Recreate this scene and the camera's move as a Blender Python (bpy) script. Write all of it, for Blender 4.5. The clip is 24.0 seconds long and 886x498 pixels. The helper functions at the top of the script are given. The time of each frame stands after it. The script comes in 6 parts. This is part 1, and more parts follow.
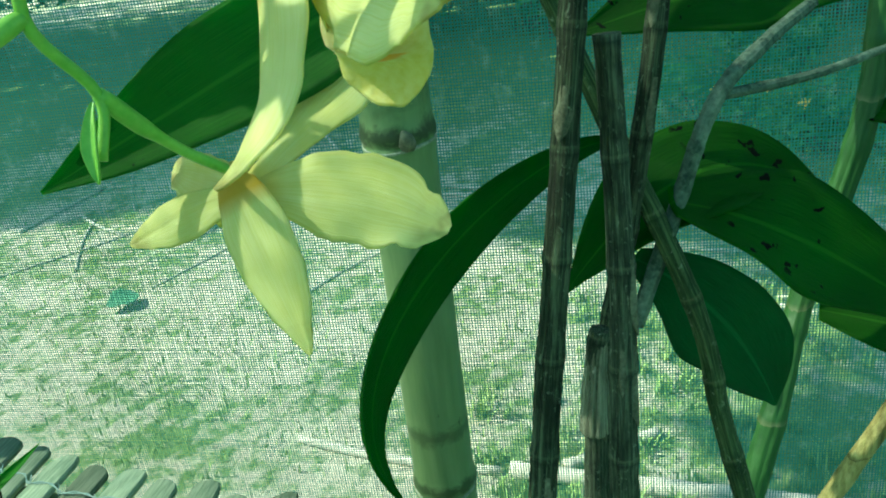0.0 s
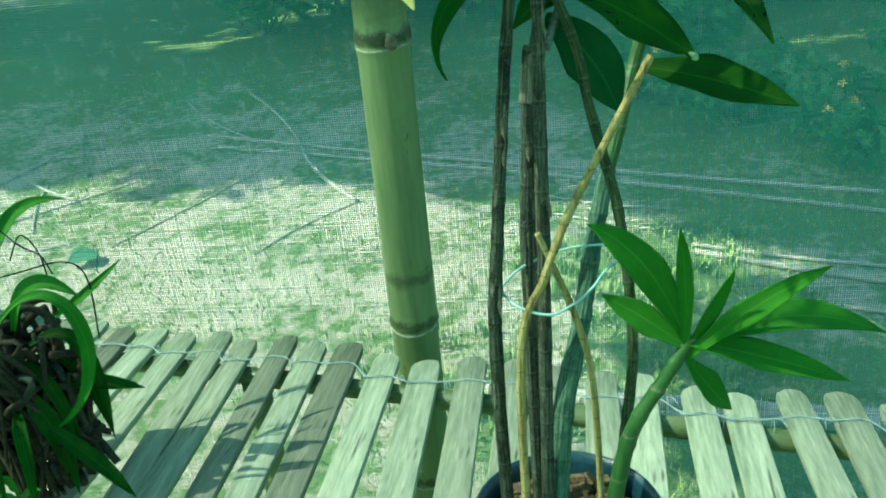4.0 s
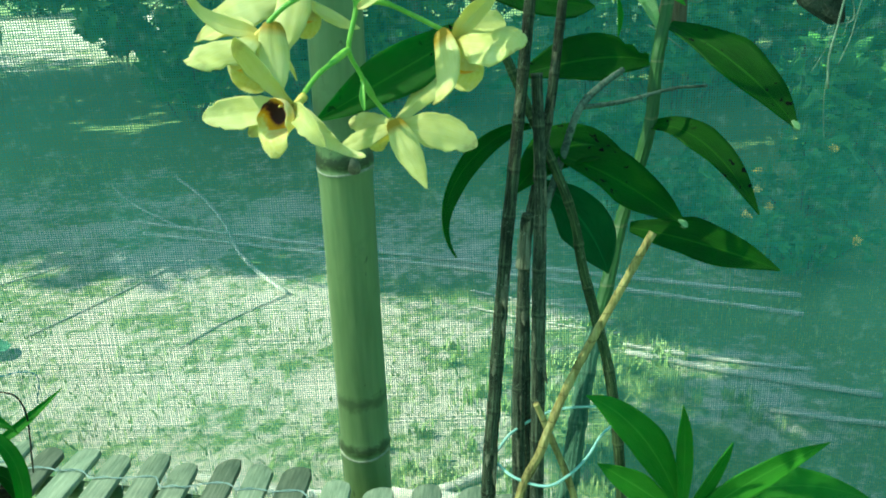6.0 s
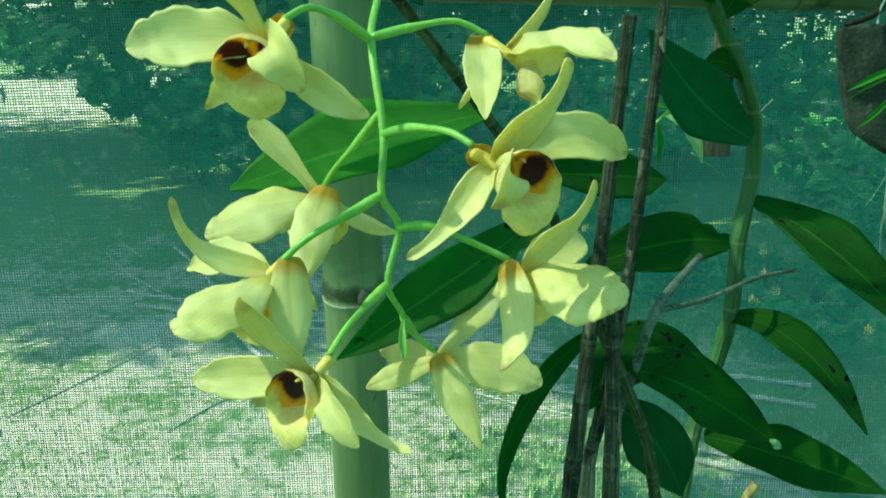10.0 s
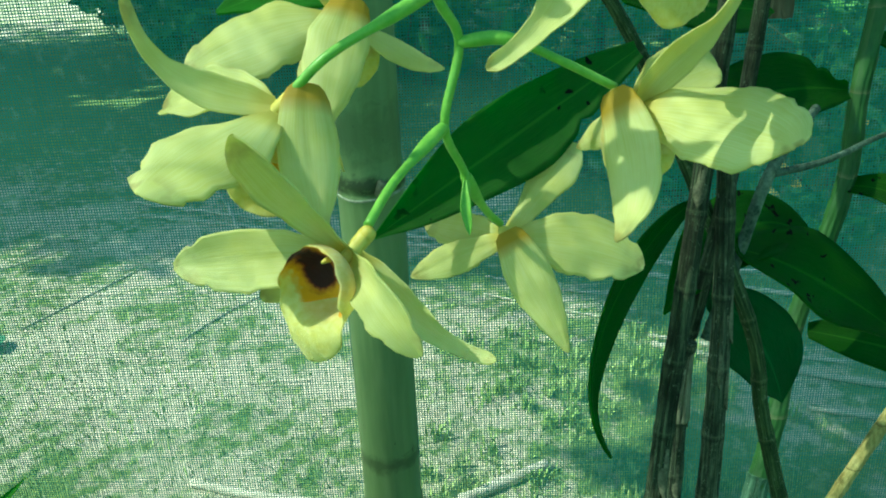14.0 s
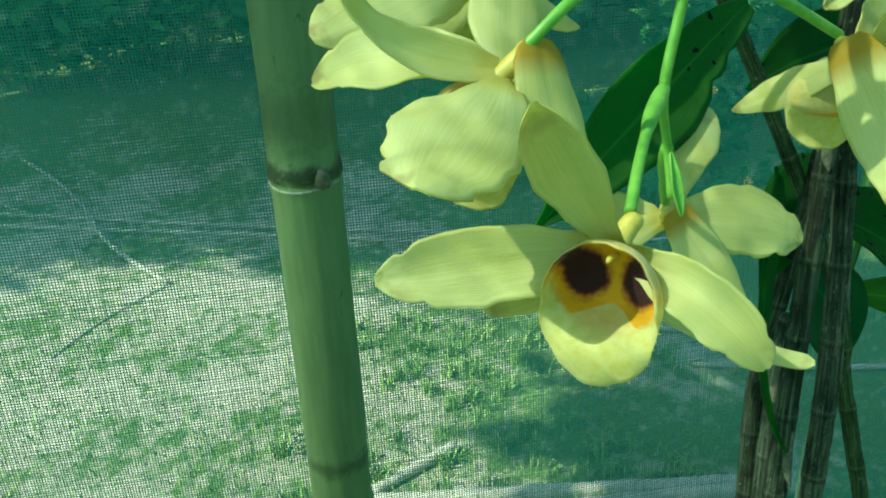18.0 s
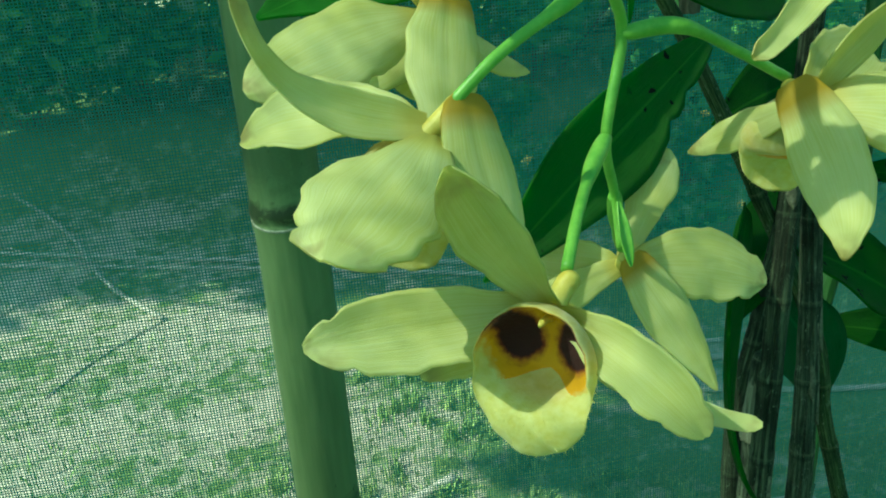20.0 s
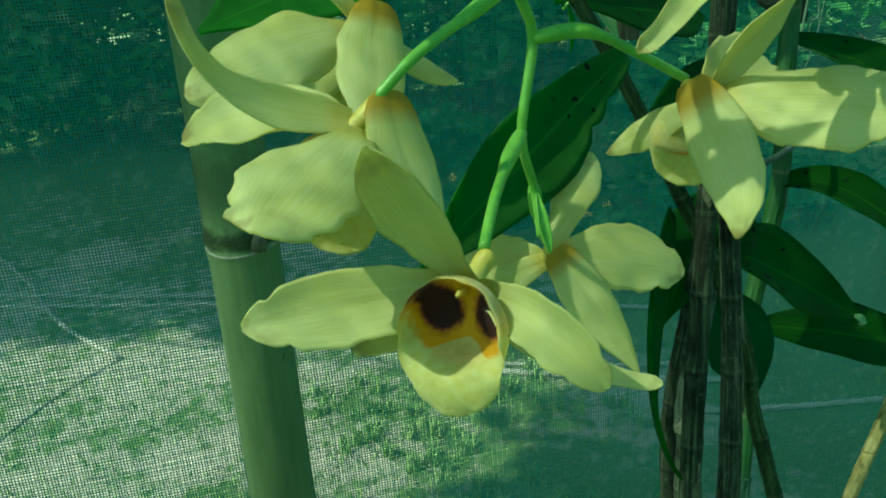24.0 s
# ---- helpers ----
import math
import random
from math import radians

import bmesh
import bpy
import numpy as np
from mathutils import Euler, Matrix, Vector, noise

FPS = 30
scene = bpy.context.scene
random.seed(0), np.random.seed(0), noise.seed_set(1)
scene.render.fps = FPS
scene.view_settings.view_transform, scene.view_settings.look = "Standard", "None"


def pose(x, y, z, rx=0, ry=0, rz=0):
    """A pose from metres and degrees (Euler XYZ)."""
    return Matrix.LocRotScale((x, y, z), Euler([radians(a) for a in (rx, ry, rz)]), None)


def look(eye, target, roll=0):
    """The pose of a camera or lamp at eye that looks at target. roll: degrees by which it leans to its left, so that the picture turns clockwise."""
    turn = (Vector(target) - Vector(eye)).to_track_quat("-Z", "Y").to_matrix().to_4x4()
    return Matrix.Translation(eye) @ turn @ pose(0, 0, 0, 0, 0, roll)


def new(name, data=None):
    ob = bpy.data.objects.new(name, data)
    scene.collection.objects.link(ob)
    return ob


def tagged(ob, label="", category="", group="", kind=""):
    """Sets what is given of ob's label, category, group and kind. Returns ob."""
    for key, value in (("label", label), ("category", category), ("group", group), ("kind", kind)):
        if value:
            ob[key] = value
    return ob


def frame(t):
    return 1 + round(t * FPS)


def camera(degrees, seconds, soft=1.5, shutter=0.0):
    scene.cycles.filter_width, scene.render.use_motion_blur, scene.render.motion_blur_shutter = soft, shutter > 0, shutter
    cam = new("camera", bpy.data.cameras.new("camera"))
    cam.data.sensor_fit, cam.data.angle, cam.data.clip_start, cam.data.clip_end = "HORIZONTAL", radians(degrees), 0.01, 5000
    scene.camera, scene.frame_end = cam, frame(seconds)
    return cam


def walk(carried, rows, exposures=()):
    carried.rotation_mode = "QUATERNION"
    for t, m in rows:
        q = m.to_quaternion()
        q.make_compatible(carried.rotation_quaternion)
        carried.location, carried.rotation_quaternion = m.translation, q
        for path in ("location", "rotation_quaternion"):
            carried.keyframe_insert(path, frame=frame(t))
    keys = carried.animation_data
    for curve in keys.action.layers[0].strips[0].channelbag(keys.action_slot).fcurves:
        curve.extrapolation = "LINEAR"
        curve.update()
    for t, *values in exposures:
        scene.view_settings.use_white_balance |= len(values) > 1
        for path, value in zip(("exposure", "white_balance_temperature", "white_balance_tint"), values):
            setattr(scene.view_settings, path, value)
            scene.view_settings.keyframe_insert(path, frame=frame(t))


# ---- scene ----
cam = camera(56.4, 24.0, soft=1.9)
PATH = [
    (0, (0.019, 0.035, 1.446), (-0.006, 1.865, 0.639), -7.4),
    (0.5, (0.036, -0.024, 1.481), (0.013, 1.823, 0.712), -7.3),
    (1, (-0.026, -0.166, 1.522), (0.188, 1.743, 0.965), -6.1),
    (1.3, (-0.033, -0.225, 1.566), (0.247, 1.721, 1.199), -5.1),
    (1.5, (-0.02, -0.246, 1.575), (0.25, 1.707, 1.244), -5.4),
    (2, (0.003, -0.247, 1.574), (0.249, 1.711, 1.254), -5.2),
    (2.5, (-0.002, -0.247, 1.567), (0.183, 1.701, 1.15), -5.1),
    (2.7, (-0.004, -0.248, 1.553), (0.159, 1.669, 1.005), -5.1),
    (3, (-0.006, -0.241, 1.509), (0.124, 1.592, 0.72), -5.5),
    (3.5, (-0.023, -0.254, 1.428), (0.094, 1.548, 0.568), -5.8),
    (5.5, (-0.066, -0.236, 1.454), (0.171, 1.621, 0.75), -3.6),
    (6, (-0.075, -0.218, 1.473), (0.252, 1.638, 0.805), -2.4),
    (6.5, (-0.037, -0.164, 1.501), (0.201, 1.71, 0.843), -1.7),
    (7, (-0.007, -0.129, 1.506), (-0.17, 1.792, 0.974), -3.2),
    (7.5, (-0.04, -0.105, 1.524), (-0.194, 1.827, 1.029), -3.6),
    (8, (-0.065, -0.103, 1.525), (0.029, 1.835, 1.04), -2.2),
    (8.5, (-0.075, -0.112, 1.53), (0.142, 1.819, 1.057), -1.1),
    (9, (-0.082, -0.109, 1.522), (0.228, 1.815, 1.074), -0.6),
    (9.5, (-0.077, -0.107, 1.525), (0.261, 1.802, 1.033), -0.7),
    (11.5, (-0.079, -0.092, 1.499), (0.291, 1.786, 0.917), -2.8),
    (12, (-0.071, -0.089, 1.489), (0.283, 1.771, 0.847), -1.4),
    (12.5, (-0.084, -0.083, 1.481), (0.288, 1.769, 0.822), -3.0),
    (13, (-0.1, -0.068, 1.477), (0.285, 1.759, 0.763), -2.4),
    (13.5, (-0.098, -0.049, 1.483), (0.313, 1.771, 0.763), -3.3),
    (14, (-0.082, -0.024, 1.482), (0.23, 1.808, 0.741), -2.9),
    (14.5, (-0.101, 0.025, 1.489), (0.302, 1.835, 0.74), -3.1),
    (15, (-0.101, 0.039, 1.484), (0.538, 1.767, 0.707), -2.4),
    (15.5, (-0.113, 0.043, 1.489), (0.592, 1.738, 0.696), -3.4),
    (16, (-0.122, 0.044, 1.479), (0.599, 1.729, 0.678), -4.4),
    (16.5, (-0.143, 0.044, 1.452), (0.564, 1.725, 0.63), -3.4),
    (17, (-0.15, 0.039, 1.453), (0.52, 1.726, 0.614), -3.2),
    (17.5, (-0.149, 0.037, 1.462), (0.485, 1.747, 0.641), -3.3),
    (18, (-0.149, 0.031, 1.474), (0.47, 1.761, 0.683), -3.3),
    (18.5, (-0.133, 0.036, 1.48), (0.489, 1.775, 0.713), -3.5),
    (20.5, (-0.135, 0.031, 1.476), (0.512, 1.78, 0.754), -5.0),
    (21, (-0.131, 0.015, 1.48), (0.563, 1.751, 0.771), -4.4),
    (22, (-0.13, 0.016, 1.478), (0.586, 1.757, 0.802), -5.0),
    (23, (-0.135, 0.014, 1.473), (0.604, 1.749, 0.808), -4.9),
    (24, (-0.135, 0.017, 1.472), (0.605, 1.753, 0.809), -4.8),
]
walk(cam, [(t, look(eye, target, roll)) for t, eye, target, roll in PATH],
     exposures=[(0.0, 1.61, 6300, -23), (1.0, 1.64, 6300, -25), (2.0, 2.0, 6300, -21), (3.0, 1.87, 6300, -18), (5.5, 1.76, 6300, -23), (9.0, 1.62, 6300, -25), (12.0, 1.43, 6300, -25), (14.0, 1.36, 6300, -29), (16.0, 1.12, 6300, -32), (18.0, 1.26, 6300, -29), (20.5, 0.98, 6300, -34), (23.0, 1.03, 6300, -34), (24.0, 0.73, 6300, -38)])

# ---- light ----
SUN_FROM = Vector((-0.66, 0.0, 0.75)).normalized()
world = bpy.data.worlds.new("sky")
scene.world = world
world.use_nodes = True
wn, wl = world.node_tree.nodes, world.node_tree.links
sky = wn.new("ShaderNodeTexSky")
sky.sky_type = 'NISHITA'
sky.sun_disc = False
sky.sun_elevation = math.asin(SUN_FROM.z)
sky.sun_rotation = math.atan2(SUN_FROM.x, SUN_FROM.y)
wn["Background"].inputs["Strength"].default_value = 0.15
wl.new(sky.outputs[0], wn["Background"].inputs["Color"])
sun = new("sun", bpy.data.lights.new("sun", "SUN"))
sun.data.energy, sun.data.angle, sun.data.color = 4.0, radians(0.53), (1.0, 0.95, 0.86)
sun.matrix_world = look((0, 0, 20), Vector((0, 0, 20)) - SUN_FROM)


# ---- materials ----
def sock(node, name):
    return node.inputs[name]


def make(name):
    m = bpy.data.materials.new(name)
    m.use_nodes = True
    nt = m.node_tree
    return m, nt.nodes, nt.links, nt.nodes["Principled BSDF"]


def noise_node(n, l, scale, detail=4.0, rough=0.6, vec=None, distort=0.0):
    t = n.new("ShaderNodeTexNoise")
    sock(t, "Scale").default_value, sock(t, "Detail").default_value = scale, detail
    sock(t, "Roughness").default_value, sock(t, "Distortion").default_value = rough, distort
    if vec is not None:
        l.new(vec, sock(t, "Vector"))
    return t


def ramp(n, l, fac, stops):
    r = n.new("ShaderNodeValToRGB")
    e = r.color_ramp.elements
    while len(e) < len(stops):
        e.new(0.5)
    for k, (p, c) in enumerate(stops):
        e[k].position, e[k].color = p, (*c, 1)
    l.new(fac, r.inputs[0])
    return r


def mixc(n, l, fac, a, b, kind="MIX"):
    m = n.new("ShaderNodeMix")
    m.data_type, m.blend_type = "RGBA", kind
    for k, v in ((0, fac), (6, a), (7, b)):
        if isinstance(v, bpy.types.NodeSocket):
            l.new(v, m.inputs[k])
        else:
            m.inputs[k].default_value = v if k == 0 else (*v, 1)
    return m.outputs[2]


def bump(n, l, p, height, strength, dist):
    b = n.new("ShaderNodeBump")
    sock(b, "Strength").default_value, sock(b, "Distance").default_value = strength, dist
    l.new(height, sock(b, "Height"))
    l.new(b.outputs[0], sock(p, "Normal"))


def coords(n, l, kind="Object", scale=(1, 1, 1)):
    c = n.new("ShaderNodeTexCoord")
    m = n.new("ShaderNodeMapping")
    sock(m, "Scale").default_value = scale
    l.new(c.outputs[kind], m.inputs[0])
    return m.outputs[0]


def mottled(name, dark, mid, light, scale, fine, rough=0.7, strength=0.4, dist=0.002, stretch=(1, 1, 1), spots=None, per=0.0, rings=None):
    """A surface mottled at two scales, with fine relief; spots: (colour, scale, threshold)."""
    m, n, l, p = make(name)
    v = coords(n, l, "Object", stretch)
    a, b = noise_node(n, l, scale, 5, 0.6, v), noise_node(n, l, fine, 4, 0.65, v)
    col = ramp(n, l, a.outputs[0], [(0.3, dark), (0.5, mid), (0.72, light)]).outputs[0]
    col = mixc(n, l, 0.35, col, ramp(n, l, b.outputs[0], [(0.35, dark), (0.65, light)]).outputs[0])
    if spots:
        c = noise_node(n, l, spots[1], 3, 0.5, v, 0.4)
        f = ramp(n, l, c.outputs[0], [(spots[2], (0, 0, 0)), (spots[2] + 0.04, (1, 1, 1))]).outputs[0]
        col = mixc(n, l, f, col, spots[0])
    if rings:
        sep = n.new("ShaderNodeSeparateXYZ")
        l.new(coords(n, l), sep.inputs[0])
        wob = math_node(n, l, "MULTIPLY", noise_node(n, l, 90, 3, 0.6, coords(n, l)).outputs[0], 0.006)
        saw = math_node(n, l, "FRACT", math_node(n, l, "DIVIDE", math_node(n, l, "ADD", sep.outputs[2], wob), rings[0]))
        f = ramp(n, l, saw, [(0.0, (0.9, 0.9, 0.9)), (0.06, (0, 0, 0)), (0.95, (0, 0, 0))]).outputs[0]
        col = mixc(n, l, f, col, rings[1])
    if per:
        o = n.new("ShaderNodeObjectInfo")
        h = n.new("ShaderNodeHueSaturation")
        mr = n.new("ShaderNodeMapRange")
        mr.inputs[3].default_value, mr.inputs[4].default_value = 1 - per, 1 + per
        l.new(o.outputs["Random"], mr.inputs[0])
        l.new(mr.outputs[0], sock(h, "Value"))
        l.new(col, sock(h, "Color"))
        col = h.outputs[0]
    l.new(col, sock(p, "Base Color"))
    sock(p, "Roughness").default_value = rough
    if rough >= 0.75:
        sock(p, "Specular IOR Level").default_value = 0.12
    bump(n, l, p, b.outputs[0], strength, dist)
    return m


def thin(m, colour_socket, amount, tint):
    """Lets light pass through a thin leaf or petal."""
    n, l = m.node_tree.nodes, m.node_tree.links
    p, out = n["Principled BSDF"], n["Material Output"]
    tr, mx = n.new("ShaderNodeBsdfTranslucent"), n.new("ShaderNodeMixShader")
    l.new(mixc(n, l, 1.0, colour_socket, tint, "MULTIPLY"), tr.inputs[0])
    mx.inputs[0].default_value = amount
    l.new(p.outputs[0], mx.inputs[1])
    l.new(tr.outputs[0], mx.inputs[2])
    l.new(mx.outputs[0], out.inputs[0])


def math_node(n, l, op, a, b=0.0):
    m = n.new("ShaderNodeMath")
    m.operation = op
    for k, v in ((0, a), (1, b)):
        if isinstance(v, bpy.types.NodeSocket):
            l.new(v, m.inputs[k])
        else:
            m.inputs[k].default_value = v
    return m.outputs[0]


def blade_material(name, dark, light, rib, rough, through_amount, tint, veins=60.0, spots=True):
    """A leaf: parallel veins and a midrib across its width (uv y), mottling and dark blemishes."""
    m, n, l, p = make(name)
    uv = n.new("ShaderNodeTexCoord").outputs["UV"]
    xyz = n.new("ShaderNodeSeparateXYZ")
    l.new(uv, xyz.inputs[0])
    big = noise_node(n, l, 26, 4, 0.6, coords(n, l))
    fine = noise_node(n, l, 4.0, 3, 0.6, coords(n, l, "UV", (2, veins, 1)))
    col = ramp(n, l, big.outputs[0], [(0.32, dark), (0.7, light)]).outputs[0]
    col = mixc(n, l, 0.42, col, ramp(n, l, fine.outputs[0], [(0.38, dark), (0.64, rib)]).outputs[0])
    mid = math_node(n, l, "ABSOLUTE", math_node(n, l, "SUBTRACT", xyz.outputs[1], 0.5))
    midf = ramp(n, l, mid, [(0.012, (1, 1, 1)), (0.03, (0, 0, 0))]).outputs[0]
    col = mixc(n, l, math_node(n, l, "MULTIPLY", midf, 0.6), col, rib)
    if spots:
        sp = noise_node(n, l, 210, 2, 0.4, coords(n, l), 0.3)
        where = noise_node(n, l, 22, 1, 0.5, coords(n, l))
        f = math_node(n, l, "MULTIPLY", ramp(n, l, sp.outputs[0], [(0.655, (0, 0, 0)), (0.68, (1, 1, 1))]).outputs[0],
                      ramp(n, l, where.outputs[0], [(0.55, (0, 0, 0)), (0.60, (1, 1, 1))]).outputs[0])
        col = mixc(n, l, f, col, (0.006, 0.009, 0.005))
    l.new(col, sock(p, "Base Color"))
    sock(p, "Roughness").default_value = rough
    sock(p, "Specular IOR Level").default_value = 0.2
    bump(n, l, p, fine.outputs[0], 0.6, 0.0010)
    thin(m, col, through_amount, tint)
    return m


def cane_material(name, groove, mid, ridge, fleck, scar, rough=0.8):
    """An old cane: dark grooves and pale ridges along it (uv x), a scarred rim at every joint (whole uv y), pale flecks and dark mould."""
    m, n, l, p = make(name)
    xyz = n.new("ShaderNodeSeparateXYZ")
    l.new(n.new("ShaderNodeTexCoord").outputs["UV"], xyz.inputs[0])
    lines = noise_node(n, l, 1.0, 3, 0.65, coords(n, l, "UV", (22, 0.7, 1)), 0.2)
    fine = noise_node(n, l, 1.0, 3, 0.6, coords(n, l, "UV", (90, 5.0, 1)))
    patch = noise_node(n, l, 150, 4, 0.6, coords(n, l, "Object", (1, 1, 0.45)))
    col = ramp(n, l, lines.outputs[0], [(0.41, groove), (0.50, mid), (0.60, ridge)]).outputs[0]
    col = mixc(n, l, 0.40, col, ramp(n, l, fine.outputs[0], [(0.36, groove), (0.64, ridge)]).outputs[0])
    col = mixc(n, l, ramp(n, l, patch.outputs[0], [(0.36, (0.75, 0.75, 0.75)), (0.52, (0, 0, 0))]).outputs[0], col, groove)
    spot = noise_node(n, l, 700, 4, 0.65, coords(n, l, "Object", (1, 1, 0.6)), 0.6)
    col = mixc(n, l, ramp(n, l, spot.outputs[0], [(0.60, (0, 0, 0)), (0.70, (0.6, 0.6, 0.6))]).outputs[0], col, fleck)
    saw = math_node(n, l, "FRACT", math_node(n, l, "ADD", xyz.outputs[1], math_node(n, l, "MULTIPLY", fine.outputs[0], 0.05)))
    col = mixc(n, l, ramp(n, l, saw, [(0.015, (0.26, 0.26, 0.26)), (0.035, (0, 0, 0)), (0.99, (0, 0, 0)), (1.0, (0.26, 0.26, 0.26))]).outputs[0], col, scar)
    col = mixc(n, l, ramp(n, l, saw, [(0.05, (0, 0, 0)), (0.07, (0.6, 0.6, 0.6)), (0.13, (0, 0, 0))]).outputs[0], col, groove)
    l.new(col, sock(p, "Base Color"))
    sock(p, "Roughness").default_value = rough
    sock(p, "Specular IOR Level").default_value = 0.2
    bump(n, l, p, math_node(n, l, "ADD", lines.outputs[0], math_node(n, l, "MULTIPLY", fine.outputs[0], 0.5)), 0.9, 0.0012)
    return m


def culm_material(name, dark, mid, light, axis, stains, rough=0.42):
    """A waxy bamboo culm: faint streaks along it, thin scratches, and dirt in bands (place along the axis, half width, strength)."""
    m, n, l, p = make(name)
    st = tuple(0.10 if k == axis else 1 for k in range(3))
    v = coords(n, l, "Object", st)
    big, streak, fine = noise_node(n, l, 14, 4, 0.6, v), noise_node(n, l, 130, 4, 0.6, v), noise_node(n, l, 420, 3, 0.6, v)
    col = ramp(n, l, big.outputs[0], [(0.30, dark), (0.52, mid), (0.74, light)]).outputs[0]
    col = mixc(n, l, 0.22, col, ramp(n, l, streak.outputs[0], [(0.34, dark), (0.66, light)]).outputs[0])
    cloud = noise_node(n, l, 22, 4, 0.6, coords(n, l, "Object"), 0.5)
    col = mixc(n, l, ramp(n, l, cloud.outputs[0], [(0.60, (0, 0, 0)), (0.78, (0.45, 0.45, 0.45))]).outputs[0], col, dark)
    mark = noise_node(n, l, 75, 3, 0.6, coords(n, l, "Object", tuple(0.35 if k == axis else 1 for k in range(3))), 0.8)
    col = mixc(n, l, ramp(n, l, mark.outputs[0], [(0.70, (0, 0, 0)), (0.74, (0.8, 0.8, 0.8))]).outputs[0], col, tuple(c * 0.30 for c in dark))
    xyz = n.new("ShaderNodeSeparateXYZ")
    l.new(coords(n, l), xyz.inputs[0])
    ragged = noise_node(n, l, 60, 4, 0.65, coords(n, l), 0.6)
    for place, half, amount in stains:
        d = math_node(n, l, "DIVIDE", math_node(n, l, "ABSOLUTE", math_node(n, l, "SUBTRACT", xyz.outputs[axis], place)), half)
        d = math_node(n, l, "ADD", d, math_node(n, l, "MULTIPLY", math_node(n, l, "SUBTRACT", ragged.outputs[0], 0.5), 2.6))
        f = ramp(n, l, d, [(0.25, (amount, amount, amount)), (1.0, (0, 0, 0))]).outputs[0]
        col = mixc(n, l, f, col, tuple(c * 0.22 for c in dark))
    l.new(col, sock(p, "Base Color"))
    sock(p, "Roughness").default_value = rough
    sock(p, "Specular IOR Level").default_value = 0.35
    bump(n, l, p, fine.outputs[0], 0.25, 0.0006)
    return m


def petal_material(name, dark, light, base, reach, strength):
    """Cream-yellow petal: fine veins along it, deeper yellow at its base, a browned margin."""
    m, n, l, p = make(name)
    uv = n.new("ShaderNodeTexCoord").outputs["UV"]
    xyz = n.new("ShaderNodeSeparateXYZ")
    l.new(uv, xyz.inputs[0])
    vein = noise_node(n, l, 3.0, 3, 0.6, coords(n, l, "UV", (0.7, 24, 1)))
    big = noise_node(n, l, 55, 3, 0.6, coords(n, l))
    col = ramp(n, l, big.outputs[0], [(0.3, dark), (0.7, light)]).outputs[0]
    col = mixc(n, l, 0.38, col, ramp(n, l, vein.outputs[0], [(0.40, dark), (0.58, light)]).outputs[0])
    root = ramp(n, l, xyz.outputs[0], [(reach * 0.45, (1, 1, 1)), (reach, (0, 0, 0))]).outputs[0]
    col = mixc(n, l, math_node(n, l, "MULTIPLY", root, strength), col, base)
    tipf = math_node(n, l, "MULTIPLY", ramp(n, l, xyz.outputs[0], [(0.80, (0, 0, 0)), (1.0, (1, 1, 1))]).outputs[0],
                     ramp(n, l, noise_node(n, l, 200, 2, 0.5, coords(n, l)).outputs[0], [(0.45, (0, 0, 0)), (0.62, (1, 1, 1))]).outputs[0])
    col = mixc(n, l, math_node(n, l, "MULTIPLY", tipf, 0.8), col, (0.42, 0.33, 0.10))
    l.new(col, sock(p, "Base Color"))
    sock(p, "Roughness").default_value = 0.48
    bump(n, l, p, vein.outputs[0], 0.35, 0.0006)
    thin(m, col, 0.44, (1.0, 0.98, 0.62))
    return m


